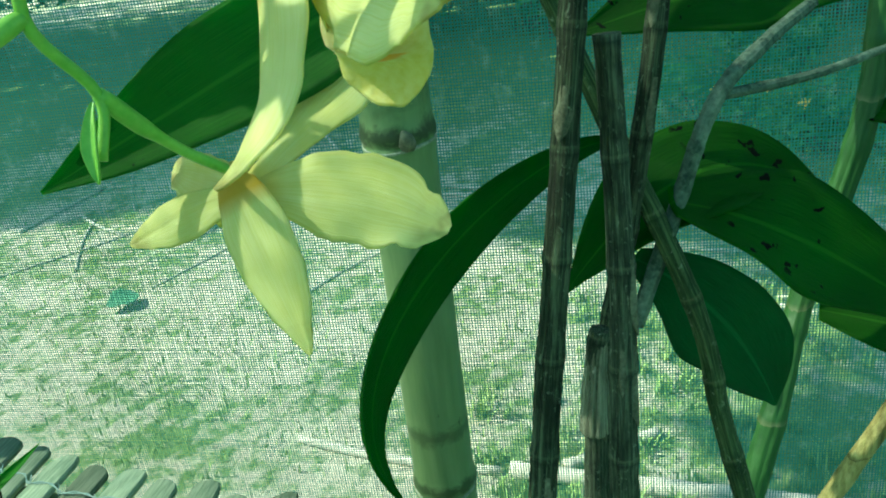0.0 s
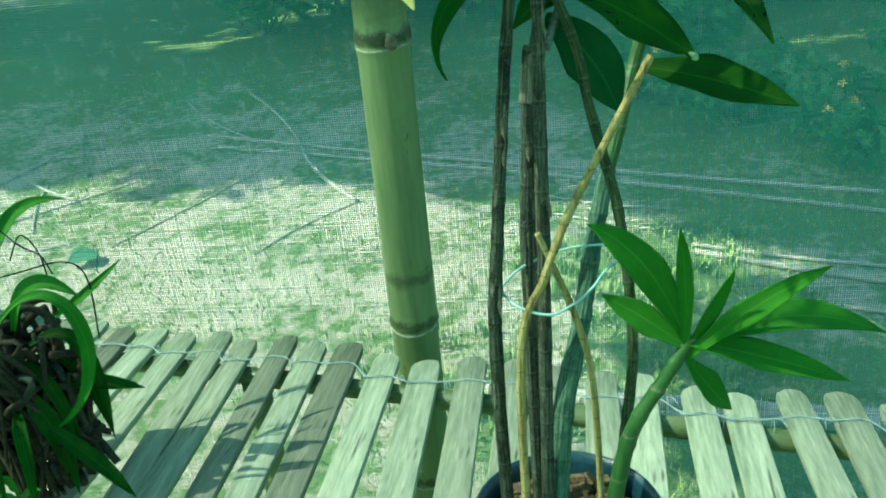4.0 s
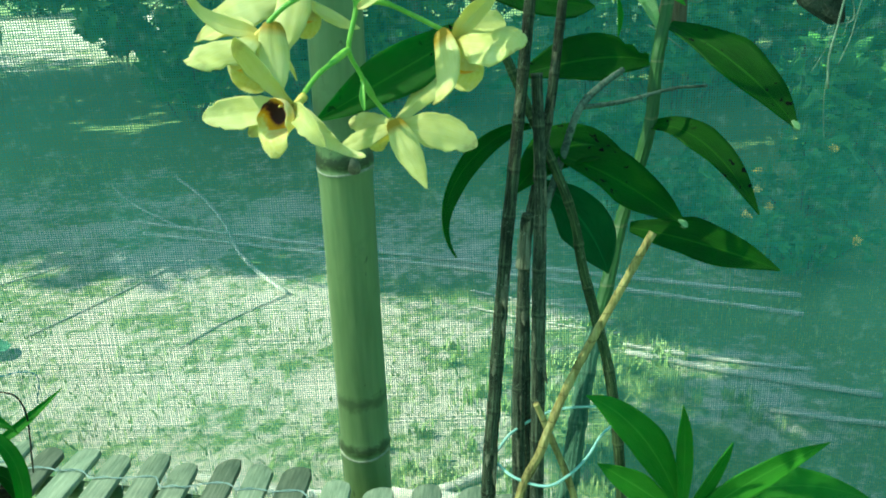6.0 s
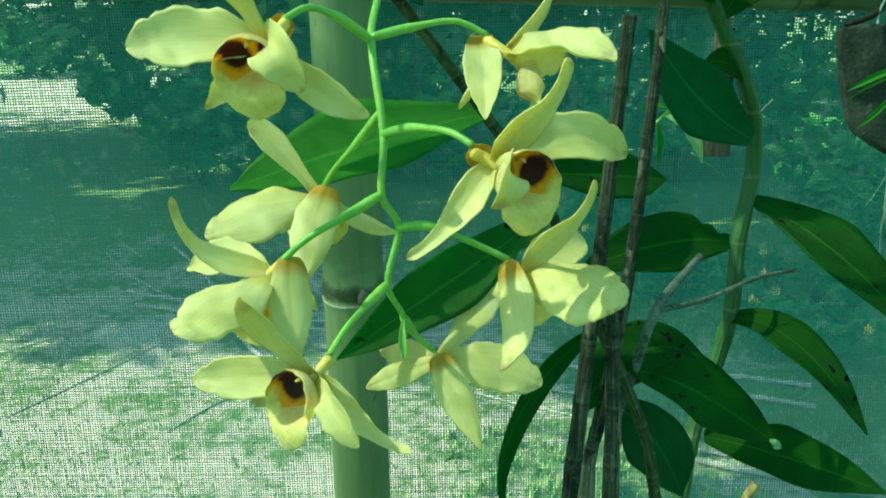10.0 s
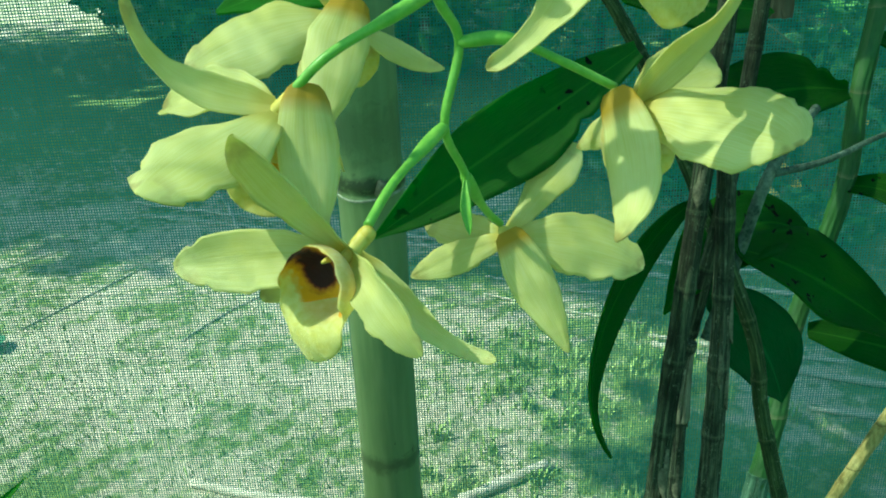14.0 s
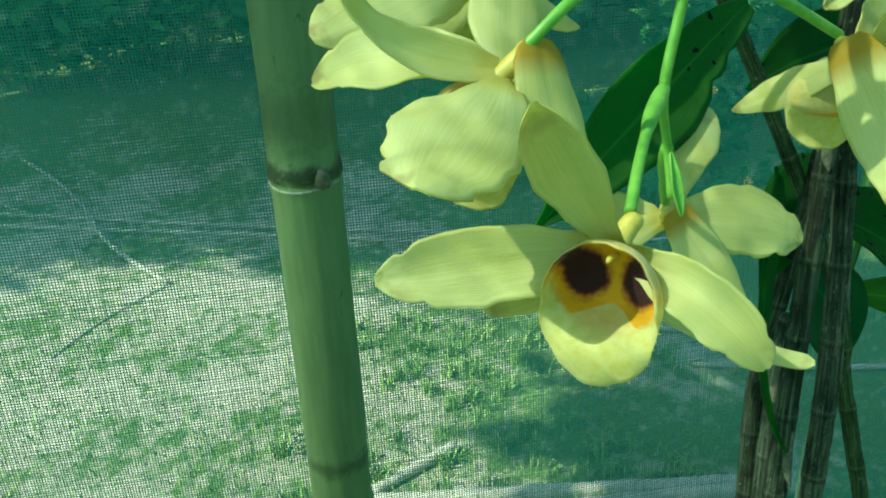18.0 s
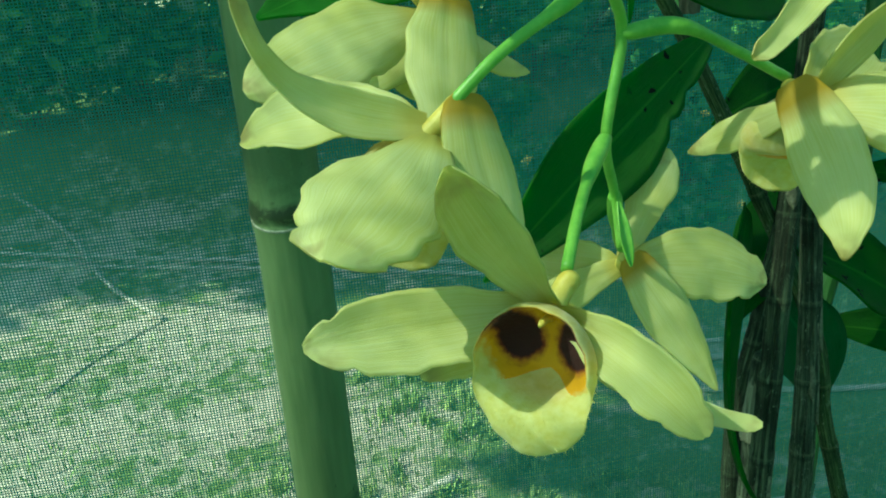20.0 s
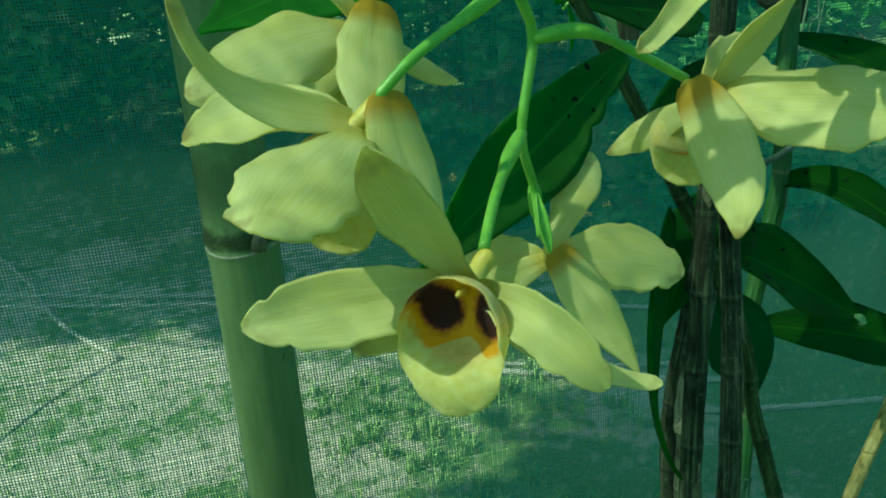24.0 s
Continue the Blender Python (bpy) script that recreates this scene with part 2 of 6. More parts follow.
def lip_material():
    """Slipper lip: cream outside and at its front, orange-yellow inside with two maroon blotches."""
    m, n, l, p = make("lip_skin")
    v = coords(n, l)
    wob = noise_node(n, l, 420, 3, 0.6, v)
    xyz = n.new("ShaderNodeSeparateXYZ")
    l.new(v, xyz.inputs[0])
    w = math_node(n, l, "MULTIPLY", math_node(n, l, "SUBTRACT", wob.outputs[0], 0.5), 0.0022)

    def near(cx, cy, rad, soft, squash=1.0):
        dx = math_node(n, l, "SUBTRACT", math_node(n, l, "ABSOLUTE", xyz.outputs[0]), cx)
        dy = math_node(n, l, "MULTIPLY", math_node(n, l, "SUBTRACT", xyz.outputs[1], cy), squash)
        d = math_node(n, l, "SQRT", math_node(n, l, "ADD", math_node(n, l, "MULTIPLY", dx, dx), math_node(n, l, "MULTIPLY", dy, dy)))
        d = math_node(n, l, "ADD", d, w)
        mr = n.new("ShaderNodeMapRange")
        mr.inputs[1].default_value, mr.inputs[2].default_value = rad, rad + soft
        mr.inputs[3].default_value, mr.inputs[4].default_value = 1, 0
        l.new(d, mr.inputs[0])
        return mr.outputs[0]

    cream = ramp(n, l, wob.outputs[0], [(0.3, (0.82, 0.74, 0.22)), (0.7, (0.91, 0.86, 0.42))]).outputs[0]
    inner = n.new("ShaderNodeAttribute")
    inner.attribute_name = "inner"
    orange = mixc(n, l, math_node(n, l, "MULTIPLY", near(0.0, 0.0044, 0.0110, 0.0014, 1.16), inner.outputs["Fac"]), cream, (0.92, 0.50, 0.012))
    rim = mixc(n, l, math_node(n, l, "MULTIPLY", near(0.0058, 0.0054, 0.0038, 0.0016, 0.85), inner.outputs["Fac"]), orange, (0.42, 0.075, 0.008))
    col = mixc(n, l, math_node(n, l, "MULTIPLY", near(0.0058, 0.0054, 0.0036, 0.0009, 0.85), inner.outputs["Fac"]), rim, (0.045, 0.004, 0.004))
    l.new(col, sock(p, "Base Color"))
    sock(p, "Roughness").default_value = 0.65
    sock(p, "Sheen Weight").default_value = 0.4
    bump(n, l, p, wob.outputs[0], 0.5, 0.0008)
    thin(m, col, 0.52, (1.0, 1.0, 0.75))
    return m


M_PETAL = petal_material("cream_yellow_petal", (0.72, 0.69, 0.19), (0.88, 0.865, 0.48), (0.74, 0.62, 0.10), 0.16, 0.6)
M_SEPAL = petal_material("cream_yellow_sepal", (0.72, 0.69, 0.19), (0.88, 0.865, 0.48), (0.60, 0.38, 0.02), 0.17, 0.95)
M_SPUR = mottled("spur_yellow", (0.54, 0.38, 0.035), (0.66, 0.52, 0.08), (0.76, 0.68, 0.20), 120, 500, 0.5, 0.2, 0.0003)
M_LIP = lip_material()
M_PEDICEL = mottled("pedicel_green", (0.13, 0.34, 0.04), (0.22, 0.46, 0.06), (0.32, 0.56, 0.10), 60, 400, 0.4, 0.2, 0.0003)
M_LEAF = blade_material("orchid_leaf", (0.014, 0.076, 0.005), (0.040, 0.172, 0.012), (0.10, 0.29, 0.03), 0.46, 0.60, (0.9, 1.5, 0.2))
# lighter copy of the orchid leaf, with light on one leaf put into its colour
M_LEAF_LIT = blade_material("lit_orchid_leaf", (0.040, 0.150, 0.020), (0.085, 0.265, 0.042), (0.16, 0.38, 0.07), 0.42, 0.55, (0.9, 1.5, 0.25))
M_LEAF_TIP = mottled("leaf_tip_pale", (0.12, 0.27, 0.08), (0.22, 0.38, 0.14), (0.38, 0.50, 0.26), 200, 900, 0.6)
M_LEAF_YOUNG = blade_material("young_leaf", (0.038, 0.19, 0.010), (0.070, 0.29, 0.020), (0.14, 0.38, 0.05), 0.50, 0.32, (0.9, 1.4, 0.3), spots=False)
M_LEAF_GLOSS = blade_material("glossy_leaf", (0.030, 0.150, 0.012), (0.075, 0.280, 0.030), (0.16, 0.40, 0.07), 0.30, 0.32, (0.9, 1.4, 0.3))
M_LEAF_BLUE = blade_material("bluish_leaf", (0.012, 0.085, 0.020), (0.022, 0.135, 0.032), (0.06, 0.24, 0.08), 0.45, 0.3, (0.8, 1.4, 0.4), spots=False)
M_CANE_OLD = cane_material("old_cane", (0.005, 0.009, 0.005), (0.023, 0.033, 0.018), (0.110, 0.138, 0.082), (0.23, 0.28, 0.20), (0.125, 0.150, 0.088))
M_CANE_GREY = cane_material("grey_cane", (0.011, 0.017, 0.011), (0.052, 0.068, 0.042), (0.155, 0.185, 0.120), (0.29, 0.33, 0.24), (0.21, 0.23, 0.14))
M_CANE_SHEATH = cane_material("sheathed_cane", (0.030, 0.085, 0.050), (0.075, 0.165, 0.105), (0.16, 0.28, 0.19), (0.36, 0.43, 0.33), (0.20, 0.26, 0.16), 0.7)
M_CANE_GREEN = mottled("green_cane", (0.012, 0.058, 0.008), (0.024, 0.094, 0.013), (0.052, 0.138, 0.028), 80, 500, 0.55, 0.5, 0.0006, (1, 1, 0.10), ((0.30, 0.36, 0.24), 150, 0.72), rings=(0.036, (0.13, 0.15, 0.07)))
M_CANE_MIXED = cane_material("fading_cane", (0.010, 0.026, 0.008), (0.042, 0.078, 0.026), (0.13, 0.175, 0.075), (0.32, 0.35, 0.25), (0.21, 0.22, 0.12), 0.7)
M_STICK = mottled("dry_stick", (0.035, 0.028, 0.012), (0.30, 0.25, 0.08), (0.56, 0.49, 0.22), 170, 700, 0.8, 0.8, 0.0009, (1, 1, 0.10), rings=(0.016, (0.10, 0.08, 0.03)))
M_TWIG = mottled("grey_twig", (0.018, 0.034, 0.025), (0.055, 0.085, 0.062), (0.24, 0.30, 0.23), 90, 500, 0.85, 0.8, 0.0008)
M_BAMBOO = culm_material("weathered_bamboo", (0.085, 0.138, 0.052), (0.150, 0.216, 0.088), (0.215, 0.280, 0.130), 2, ((0.858, 0.009, 0.75), (0.928, 0.012, 0.55), (1.249, 0.012, 0.9), (1.678, 0.0045, 0.9), (1.990, 0.010, 0.8), (0.585, 0.010, 0.8), (1.300, 0.035, 0.30)))
M_BAMBOO_RAIL = culm_material("rail_bamboo", (0.040, 0.068, 0.026), (0.100, 0.152, 0.062), (0.210, 0.265, 0.140), 0, ((0.294, 0.014, 0.6), (0.790, 0.010, 0.7), (1.330, 0.016, 0.6), (1.000, 0.06, 0.35), (1.52, 0.05, 0.3)), 0.38)
M_NODE = mottled("bamboo_bud", (0.025, 0.028, 0.016), (0.065, 0.068, 0.04), (0.18, 0.18, 0.11), 40, 300, 0.7)
M_SCAR = mottled("sheath_scar", (0.075, 0.085, 0.055), (0.22, 0.24, 0.165), (0.42, 0.44, 0.33), 70, 420, 0.7, 0.6, 0.0008)
M_SLAT = mottled("bamboo_slat", (0.075, 0.115, 0.075), (0.19, 0.235, 0.155), (0.40, 0.43, 0.31), 16, 240, 0.75, 0.5, 0.0010, (1, 0.10, 1), ((0.055, 0.065, 0.04), 40, 0.64), per=0.45)
M_WIRE = mottled("tie_wire", (0.40, 0.42, 0.42), (0.55, 0.57, 0.56), (0.7, 0.72, 0.7), 200, 900, 0.45)
M_RIBBON = mottled("plastic_ribbon", (0.25, 0.50, 0.44), (0.40, 0.66, 0.58), (0.60, 0.80, 0.72), 90, 600, 0.35)
M_TWINE = mottled("green_twine", (0.014, 0.11, 0.018), (0.028, 0.19, 0.03), (0.06, 0.28, 0.055), 200, 900, 0.55)
M_POT = mottled("dark_blue_pot", (0.008, 0.030, 0.040), (0.014, 0.055, 0.075), (0.03, 0.10, 0.13), 20, 220, 0.35, 0.15, 0.0004)
M_BARK = mottled("potting_bark", (0.05, 0.035, 0.018), (0.14, 0.10, 0.05), (0.30, 0.24, 0.14), 40, 200, 0.9, 1.0, 0.004)
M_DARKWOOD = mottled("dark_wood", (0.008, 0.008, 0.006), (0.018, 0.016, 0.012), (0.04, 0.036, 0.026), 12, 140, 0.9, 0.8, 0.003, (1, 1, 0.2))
M_HUSK = mottled("grey_husk", (0.013, 0.019, 0.013), (0.034, 0.046, 0.033), (0.085, 0.10, 0.072), 30, 260, 0.95, 1.0, 0.003)
M_PLANK = mottled("weathered_plank", (0.035, 0.034, 0.022), (0.085, 0.080, 0.052), (0.19, 0.18, 0.125), 40, 300, 0.9, 1.0, 0.0015, (1, 1, 0.1), ((0.22, 0.22, 0.16), 90, 0.66))
M_SHEATH_PALE = cane_material("pale_sheath", (0.09, 0.095, 0.06), (0.21, 0.215, 0.145), (0.38, 0.38, 0.28), (0.45, 0.45, 0.36), (0.25, 0.25, 0.17))
M_WITHERED = mottled("withered_white", (0.26, 0.28, 0.21), (0.42, 0.43, 0.34), (0.62, 0.62, 0.52), 200, 900, 0.8)
M_SHEATH = mottled("papery_sheath", (0.045, 0.05, 0.032), (0.10, 0.105, 0.07), (0.22, 0.22, 0.155), 200, 900, 0.85)
M_STRING = mottled("white_string", (0.17, 0.27, 0.245), (0.26, 0.36, 0.33), (0.38, 0.47, 0.44), 90, 600, 0.5)
M_BLUE_STRING = mottled("blue_string", (0.02, 0.11, 0.15), (0.04, 0.18, 0.24), (0.08, 0.28, 0.33), 90, 600, 0.4)
M_LEAF_BLEACHED = blade_material("bleached_leaf", (0.07, 0.30, 0.03), (0.80, 0.86, 0.55), (0.60, 0.74, 0.35), 0.5, 0.3, (0.9, 1.2, 0.4), spots=False)
M_ROOT = mottled("aerial_root", (0.10, 0.17, 0.115), (0.17, 0.24, 0.17), (0.29, 0.37, 0.28), 80, 500, 0.75)
M_ROOT_DARK = mottled("old_root", (0.014, 0.014, 0.009), (0.032, 0.030, 0.018), (0.08, 0.075, 0.045), 60, 400, 0.9)
M_TRUNK = mottled("tree_bark", (0.05, 0.045, 0.03), (0.10, 0.09, 0.065), (0.20, 0.18, 0.14), 5, 60, 0.9, 1.0, 0.01)
M_TREE = mottled("tree_leaf", (0.026, 0.075, 0.016), (0.05, 0.125, 0.024), (0.09, 0.19, 0.04), 2.0, 14, 0.55)
M_WEED = mottled("weed_leaf", (0.035, 0.13, 0.02), (0.06, 0.20, 0.03), (0.11, 0.30, 0.05), 9, 60, 0.6)
M_YELLOW = mottled("weed_flower", (0.7, 0.42, 0.05), (0.8, 0.55, 0.08), (0.9, 0.7, 0.2), 60, 200, 0.6)
# two copies of one pole: sunlight on the near poles is put into the colour
M_POLE_LIT = mottled("dry_pole", (0.42, 0.38, 0.31), (0.58, 0.54, 0.46), (0.74, 0.70, 0.62), 10, 150, 0.8)
M_POLE_DIM = mottled("dim_dry_pole", (0.34, 0.33, 0.27), (0.48, 0.46, 0.39), (0.63, 0.60, 0.52), 10, 150, 0.8)
M_CARD = mottled("fallen_leaf", (0.04, 0.15, 0.08), (0.07, 0.21, 0.11), (0.12, 0.28, 0.16), 30, 200, 0.6)


def net_material():
    m, n, l, p = make("green_shade_net")
    v = coords(n, l)
    a = noise_node(n, l, 3.0, 4, 0.6, v)
    b = noise_node(n, l, 60, 3, 0.6, v)
    col = ramp(n, l, a.outputs[0], [(0.3, (0.047, 0.215, 0.178)), (0.7, (0.082, 0.315, 0.258))]).outputs[0]
    dust = ramp(n, l, b.outputs[0], [(0.55, (0, 0, 0)), (0.75, (1, 1, 1))]).outputs[0]
    col = mixc(n, l, math_node(n, l, "MULTIPLY", dust, 0.40), col, (0.48, 0.60, 0.54))
    l.new(col, sock(p, "Base Color"))
    sock(p, "Roughness").default_value = 0.45
    thin(m, col, 0.5, (1.0, 1.0, 1.0))
    return m


def ground_material():
    m, n, l, p = make("grassy_earth")
    v = coords(n, l)
    a, b, c = noise_node(n, l, 1.7, 5, 0.6, v), noise_node(n, l, 15, 5, 0.65, v), noise_node(n, l, 90, 4, 0.7, v)
    earth = ramp(n, l, b.outputs[0], [(0.3, (0.46, 0.42, 0.33)), (0.7, (0.80, 0.74, 0.61))]).outputs[0]
    grass = ramp(n, l, c.outputs[0], [(0.3, (0.075, 0.15, 0.035)), (0.7, (0.26, 0.36, 0.11))]).outputs[0]
    # the trodden patch and the bare field far behind: pale in the middle, grass and weeds round them
    away = n.new("ShaderNodeVectorMath")
    away.operation = "DISTANCE"
    l.new(coords(n, l), away.inputs[0])
    away.inputs[1].default_value = (-1.6, 3.2, 0.0)
    field = n.new("ShaderNodeVectorMath")
    field.operation = "DISTANCE"
    l.new(coords(n, l), field.inputs[0])
    field.inputs[1].default_value = (-8.0, 24.0, 0.0)
    away = math_node(n, l, "MINIMUM", math_node(n, l, "SUBTRACT", away.outputs["Value"], 1.75), math_node(n, l, "SUBTRACT", field.outputs["Value"], 9.0))
    edge = math_node(n, l, "MULTIPLY", math_node(n, l, "MINIMUM", math_node(n, l, "MAXIMUM", away, 0.0), 3.0), 0.050)
    where = math_node(n, l, "ADD", mixc(n, l, 0.5, a.outputs[0], b.outputs[0]), edge)
    f = ramp(n, l, where, [(0.47, (0, 0, 0)), (0.56, (1, 1, 1))]).outputs[0]
    col = mixc(n, l, f, earth, grass)
    l.new(col, sock(p, "Base Color"))
    sock(p, "Roughness").default_value = 0.95
    bump(n, l, p, c.outputs[0], 0.8, 0.02)
    return m


M_NET = net_material()
M_GROUND = ground_material()
M_GRASS = mottled("grass_blade", (0.14, 0.27, 0.05), (0.27, 0.41, 0.10), (0.52, 0.58, 0.26), 3, 30, 0.7)


# ---- builders ----
def mesh(name, verts, faces, material, uvs=None, smooth=True):
    d = bpy.data.meshes.new(name)
    d.from_pydata([tuple(v) for v in verts], [], faces)
    if uvs is not None:
        layer = d.uv_layers.new(name="uv")
        for k, loop in enumerate(d.loops):
            layer.data[k].uv = uvs[loop.vertex_index]
    if smooth:
        d.polygons.foreach_set("use_smooth", [True] * len(d.polygons))
    d.materials.append(material)
    return d


def part(name, data, parent, label=""):
    ob = new(name, data)
    ob.parent = parent
    return tagged(ob, label)


def thing(name, label, category, group="", at=(0, 0, 0)):
    ob = new(name)
    ob.location = at
    ob.empty_display_size = 0.02
    return tagged(ob, label, category, group)


def spline(points, per=6):
    """A smooth line through points (Catmull-Rom)."""
    p = [Vector(q) for q in points]
    p = [p[0] * 2 - p[1]] + p + [p[-1] * 2 - p[-2]]
    out = []
    for k in range(1, len(p) - 2):
        a, b, c, d = p[k - 1:k + 3]
        for s in range(per):
            t = s / per
            out.append(0.5 * ((2 * b) + (c - a) * t + (2 * a - 5 * b + 4 * c - d) * t * t + (3 * b - a - 3 * c + d) * t ** 3))
    out.append(p[-2])
    return out


def tube_data(line, radii, seg=8, wobble=0.0, origin=(0, 0, 0)):
    """Vertices and faces of a closed tube along a line; radii: one number or one for each point."""
    verts, faces = [], []
    n = len(line)
    if isinstance(radii, (int, float)):
        radii = [radii] * n
    side = None
    for k, c in enumerate(line):
        t = (line[min(k + 1, n - 1)] - line[max(k - 1, 0)]).normalized()
        if side is None:
            side = t.orthogonal().normalized()
        side = (side - t * side.dot(t)).normalized()
        other = t.cross(side)
        for s in range(seg):
            a = 2 * math.pi * s / seg
            r = radii[k] * (1 + wobble * (random.random() - 0.5))
            verts.append(c - Vector(origin) + (side * math.cos(a) + other * math.sin(a)) * r)
    for k in range(n - 1):
        for s in range(seg):
            a, b = k * seg + s, k * seg + (s + 1) % seg
            faces.append((a, b, b + seg, a + seg))
    faces.append(tuple(range(seg - 1, -1, -1)))
    faces.append(tuple(range((n - 1) * seg, n * seg)))
    return verts, faces


def tube(name, line, radii, material, seg=8, wobble=0.0):
    v, f = tube_data(line, radii, seg, wobble)
    return mesh(name, v, f, material)


def bezier(a, b, c, t):
    if isinstance(b, list):
        return a * ((1 - t) ** 3) + b[0] * (3 * t * (1 - t) ** 2) + b[1] * (3 * t * t * (1 - t)) + c * t ** 3
    return a * ((1 - t) ** 2) + b * (2 * t * (1 - t)) + c * (t * t)


def blade(name, base, ctrl, tip, width, normal, material, profile, cup=0.15, wave=0.0, thick=0.0004, nu=18, nv=8, seed=1, bite=()):
    """A leaf or petal: a bent, cupped sheet with two faces along a curve from base to tip; bite: nicks (u, side, depth, length)."""
    rnd = random.Random(seed)
    ph = [rnd.uniform(0, 6.28) for _ in range(4)]
    base, tip, normal = Vector(base), Vector(tip), Vector(normal).normalized()
    ctrl = [Vector(q) for q in ctrl] if isinstance(ctrl, list) else Vector(ctrl)
    pts, uvs, nrm = [], [], []
    for i in range(nu + 1):
        u = i / nu
        c = bezier(base, ctrl, tip, u)
        t = (bezier(base, ctrl, tip, min(u + 0.01, 1)) - bezier(base, ctrl, tip, max(u - 0.01, 0))).normalized()
        side = t.cross(normal)
        side = side.normalized() if side.length > 1e-4 else t.orthogonal().normalized()
        up = side.cross(t).normalized()
        w = width * 0.5 * profile(u)
        for j in range(nv + 1):
            v = 2 * j / nv - 1
            ww = w
            for bu, bs, bd, bl in bite:
                if v * bs > 0:
                    ww *= 1 - bd * math.exp(-((u - bu) / bl) ** 2)
            edge = wave * width * v * v * (math.sin(9 * u + ph[0] + v) + 0.6 * math.sin(17 * u + ph[1])) * math.sin(math.pi * min(1, u * 1.05))
            rag = 1 + 0.05 * math.sin(13 * u + ph[2] + 2 * v) + (2.2 * wave * noise.noise((u * 7 + ph[3], 3.0 if v > 0 else 9.0, ph[0])) + 0.9 * wave * noise.noise((u * 21, 5.0 if v > 0 else 1.0, ph[1])) if wave > 0.02 else 0.0)
            q = c + side * (v * ww * rag) + up * (cup * w * (v * v) + edge)
            pts.append(q)
            uvs.append((u, 0.5 + 0.5 * v))
            nrm.append(up)
    m = len(pts)
    verts = [q + k * thick for q, k in zip(pts, nrm)] + [q - k * thick for q, k in zip(pts, nrm)]
    faces, row = [], nv + 1
    for i in range(nu):
        for j in range(nv):
            a = i * row + j
            faces.append((a, a + 1, a + row + 1, a + row))
            faces.append((m + a, m + a + row, m + a + row + 1, m + a + 1))
        a, b = i * row, i * row + nv
        faces.append((a, a + row, m + a + row, m + a))
        faces.append((b, m + b, m + b + row, b + row))
    return mesh(name, verts, faces, material, uvs + uvs)


def leaf_shape(u):
    return max(0.03, (min(1, 0.16 + u * 1.9) ** 0.8) * (1 - max(0, (u - 0.45) / 0.55) ** 2.1))


def petal_shape(u):
    return 0.20 * (1 - u) ** 2 + max(0.0, math.sin(math.pi * min(1, u) ** 1.32)) ** 0.78 + 0.04


def strap(u):
    return max(0.05, min(1, 0.7 + u) * (1 - max(0, (u - 0.6) / 0.4) ** 2))


# ---- ground and what lies on it ----
WALL_DIR = Vector((0.9806, -0.1961, 0))
WALL_OUT = Vector((0.1961, 0.9806, 0))
WALL_AT = Vector((-0.02, 0.862, 0))


def ground_height(x, y):
    return 0.03 * noise.noise((x * 0.5, y * 0.5, 0)) - 0.01


def build_ground():
    xs = sorted({-400, -150, -60, -30, -18} | {round(-12 + 0.4 * k, 2) for k in range(61)} | {18, 30, 60, 150, 400})
    ys = sorted({-400, -150, -60, -30, -16} | {round(-8 + 0.4 * k, 2) for k in range(61)} | {22, 32, 60, 150, 400})
    v = [(x, y, ground_height(x, y)) for y in ys for x in xs]
    w = len(xs)
    f = [(j * w + i, j * w + i + 1, (j + 1) * w + i + 1, (j + 1) * w + i) for j in range(len(ys) - 1) for i in range(w - 1)]
    tagged(new("ground", mesh("ground", v, f, M_GROUND)), "pale trodden earth with patches of short grass", "ground", kind="structure")


build_ground()


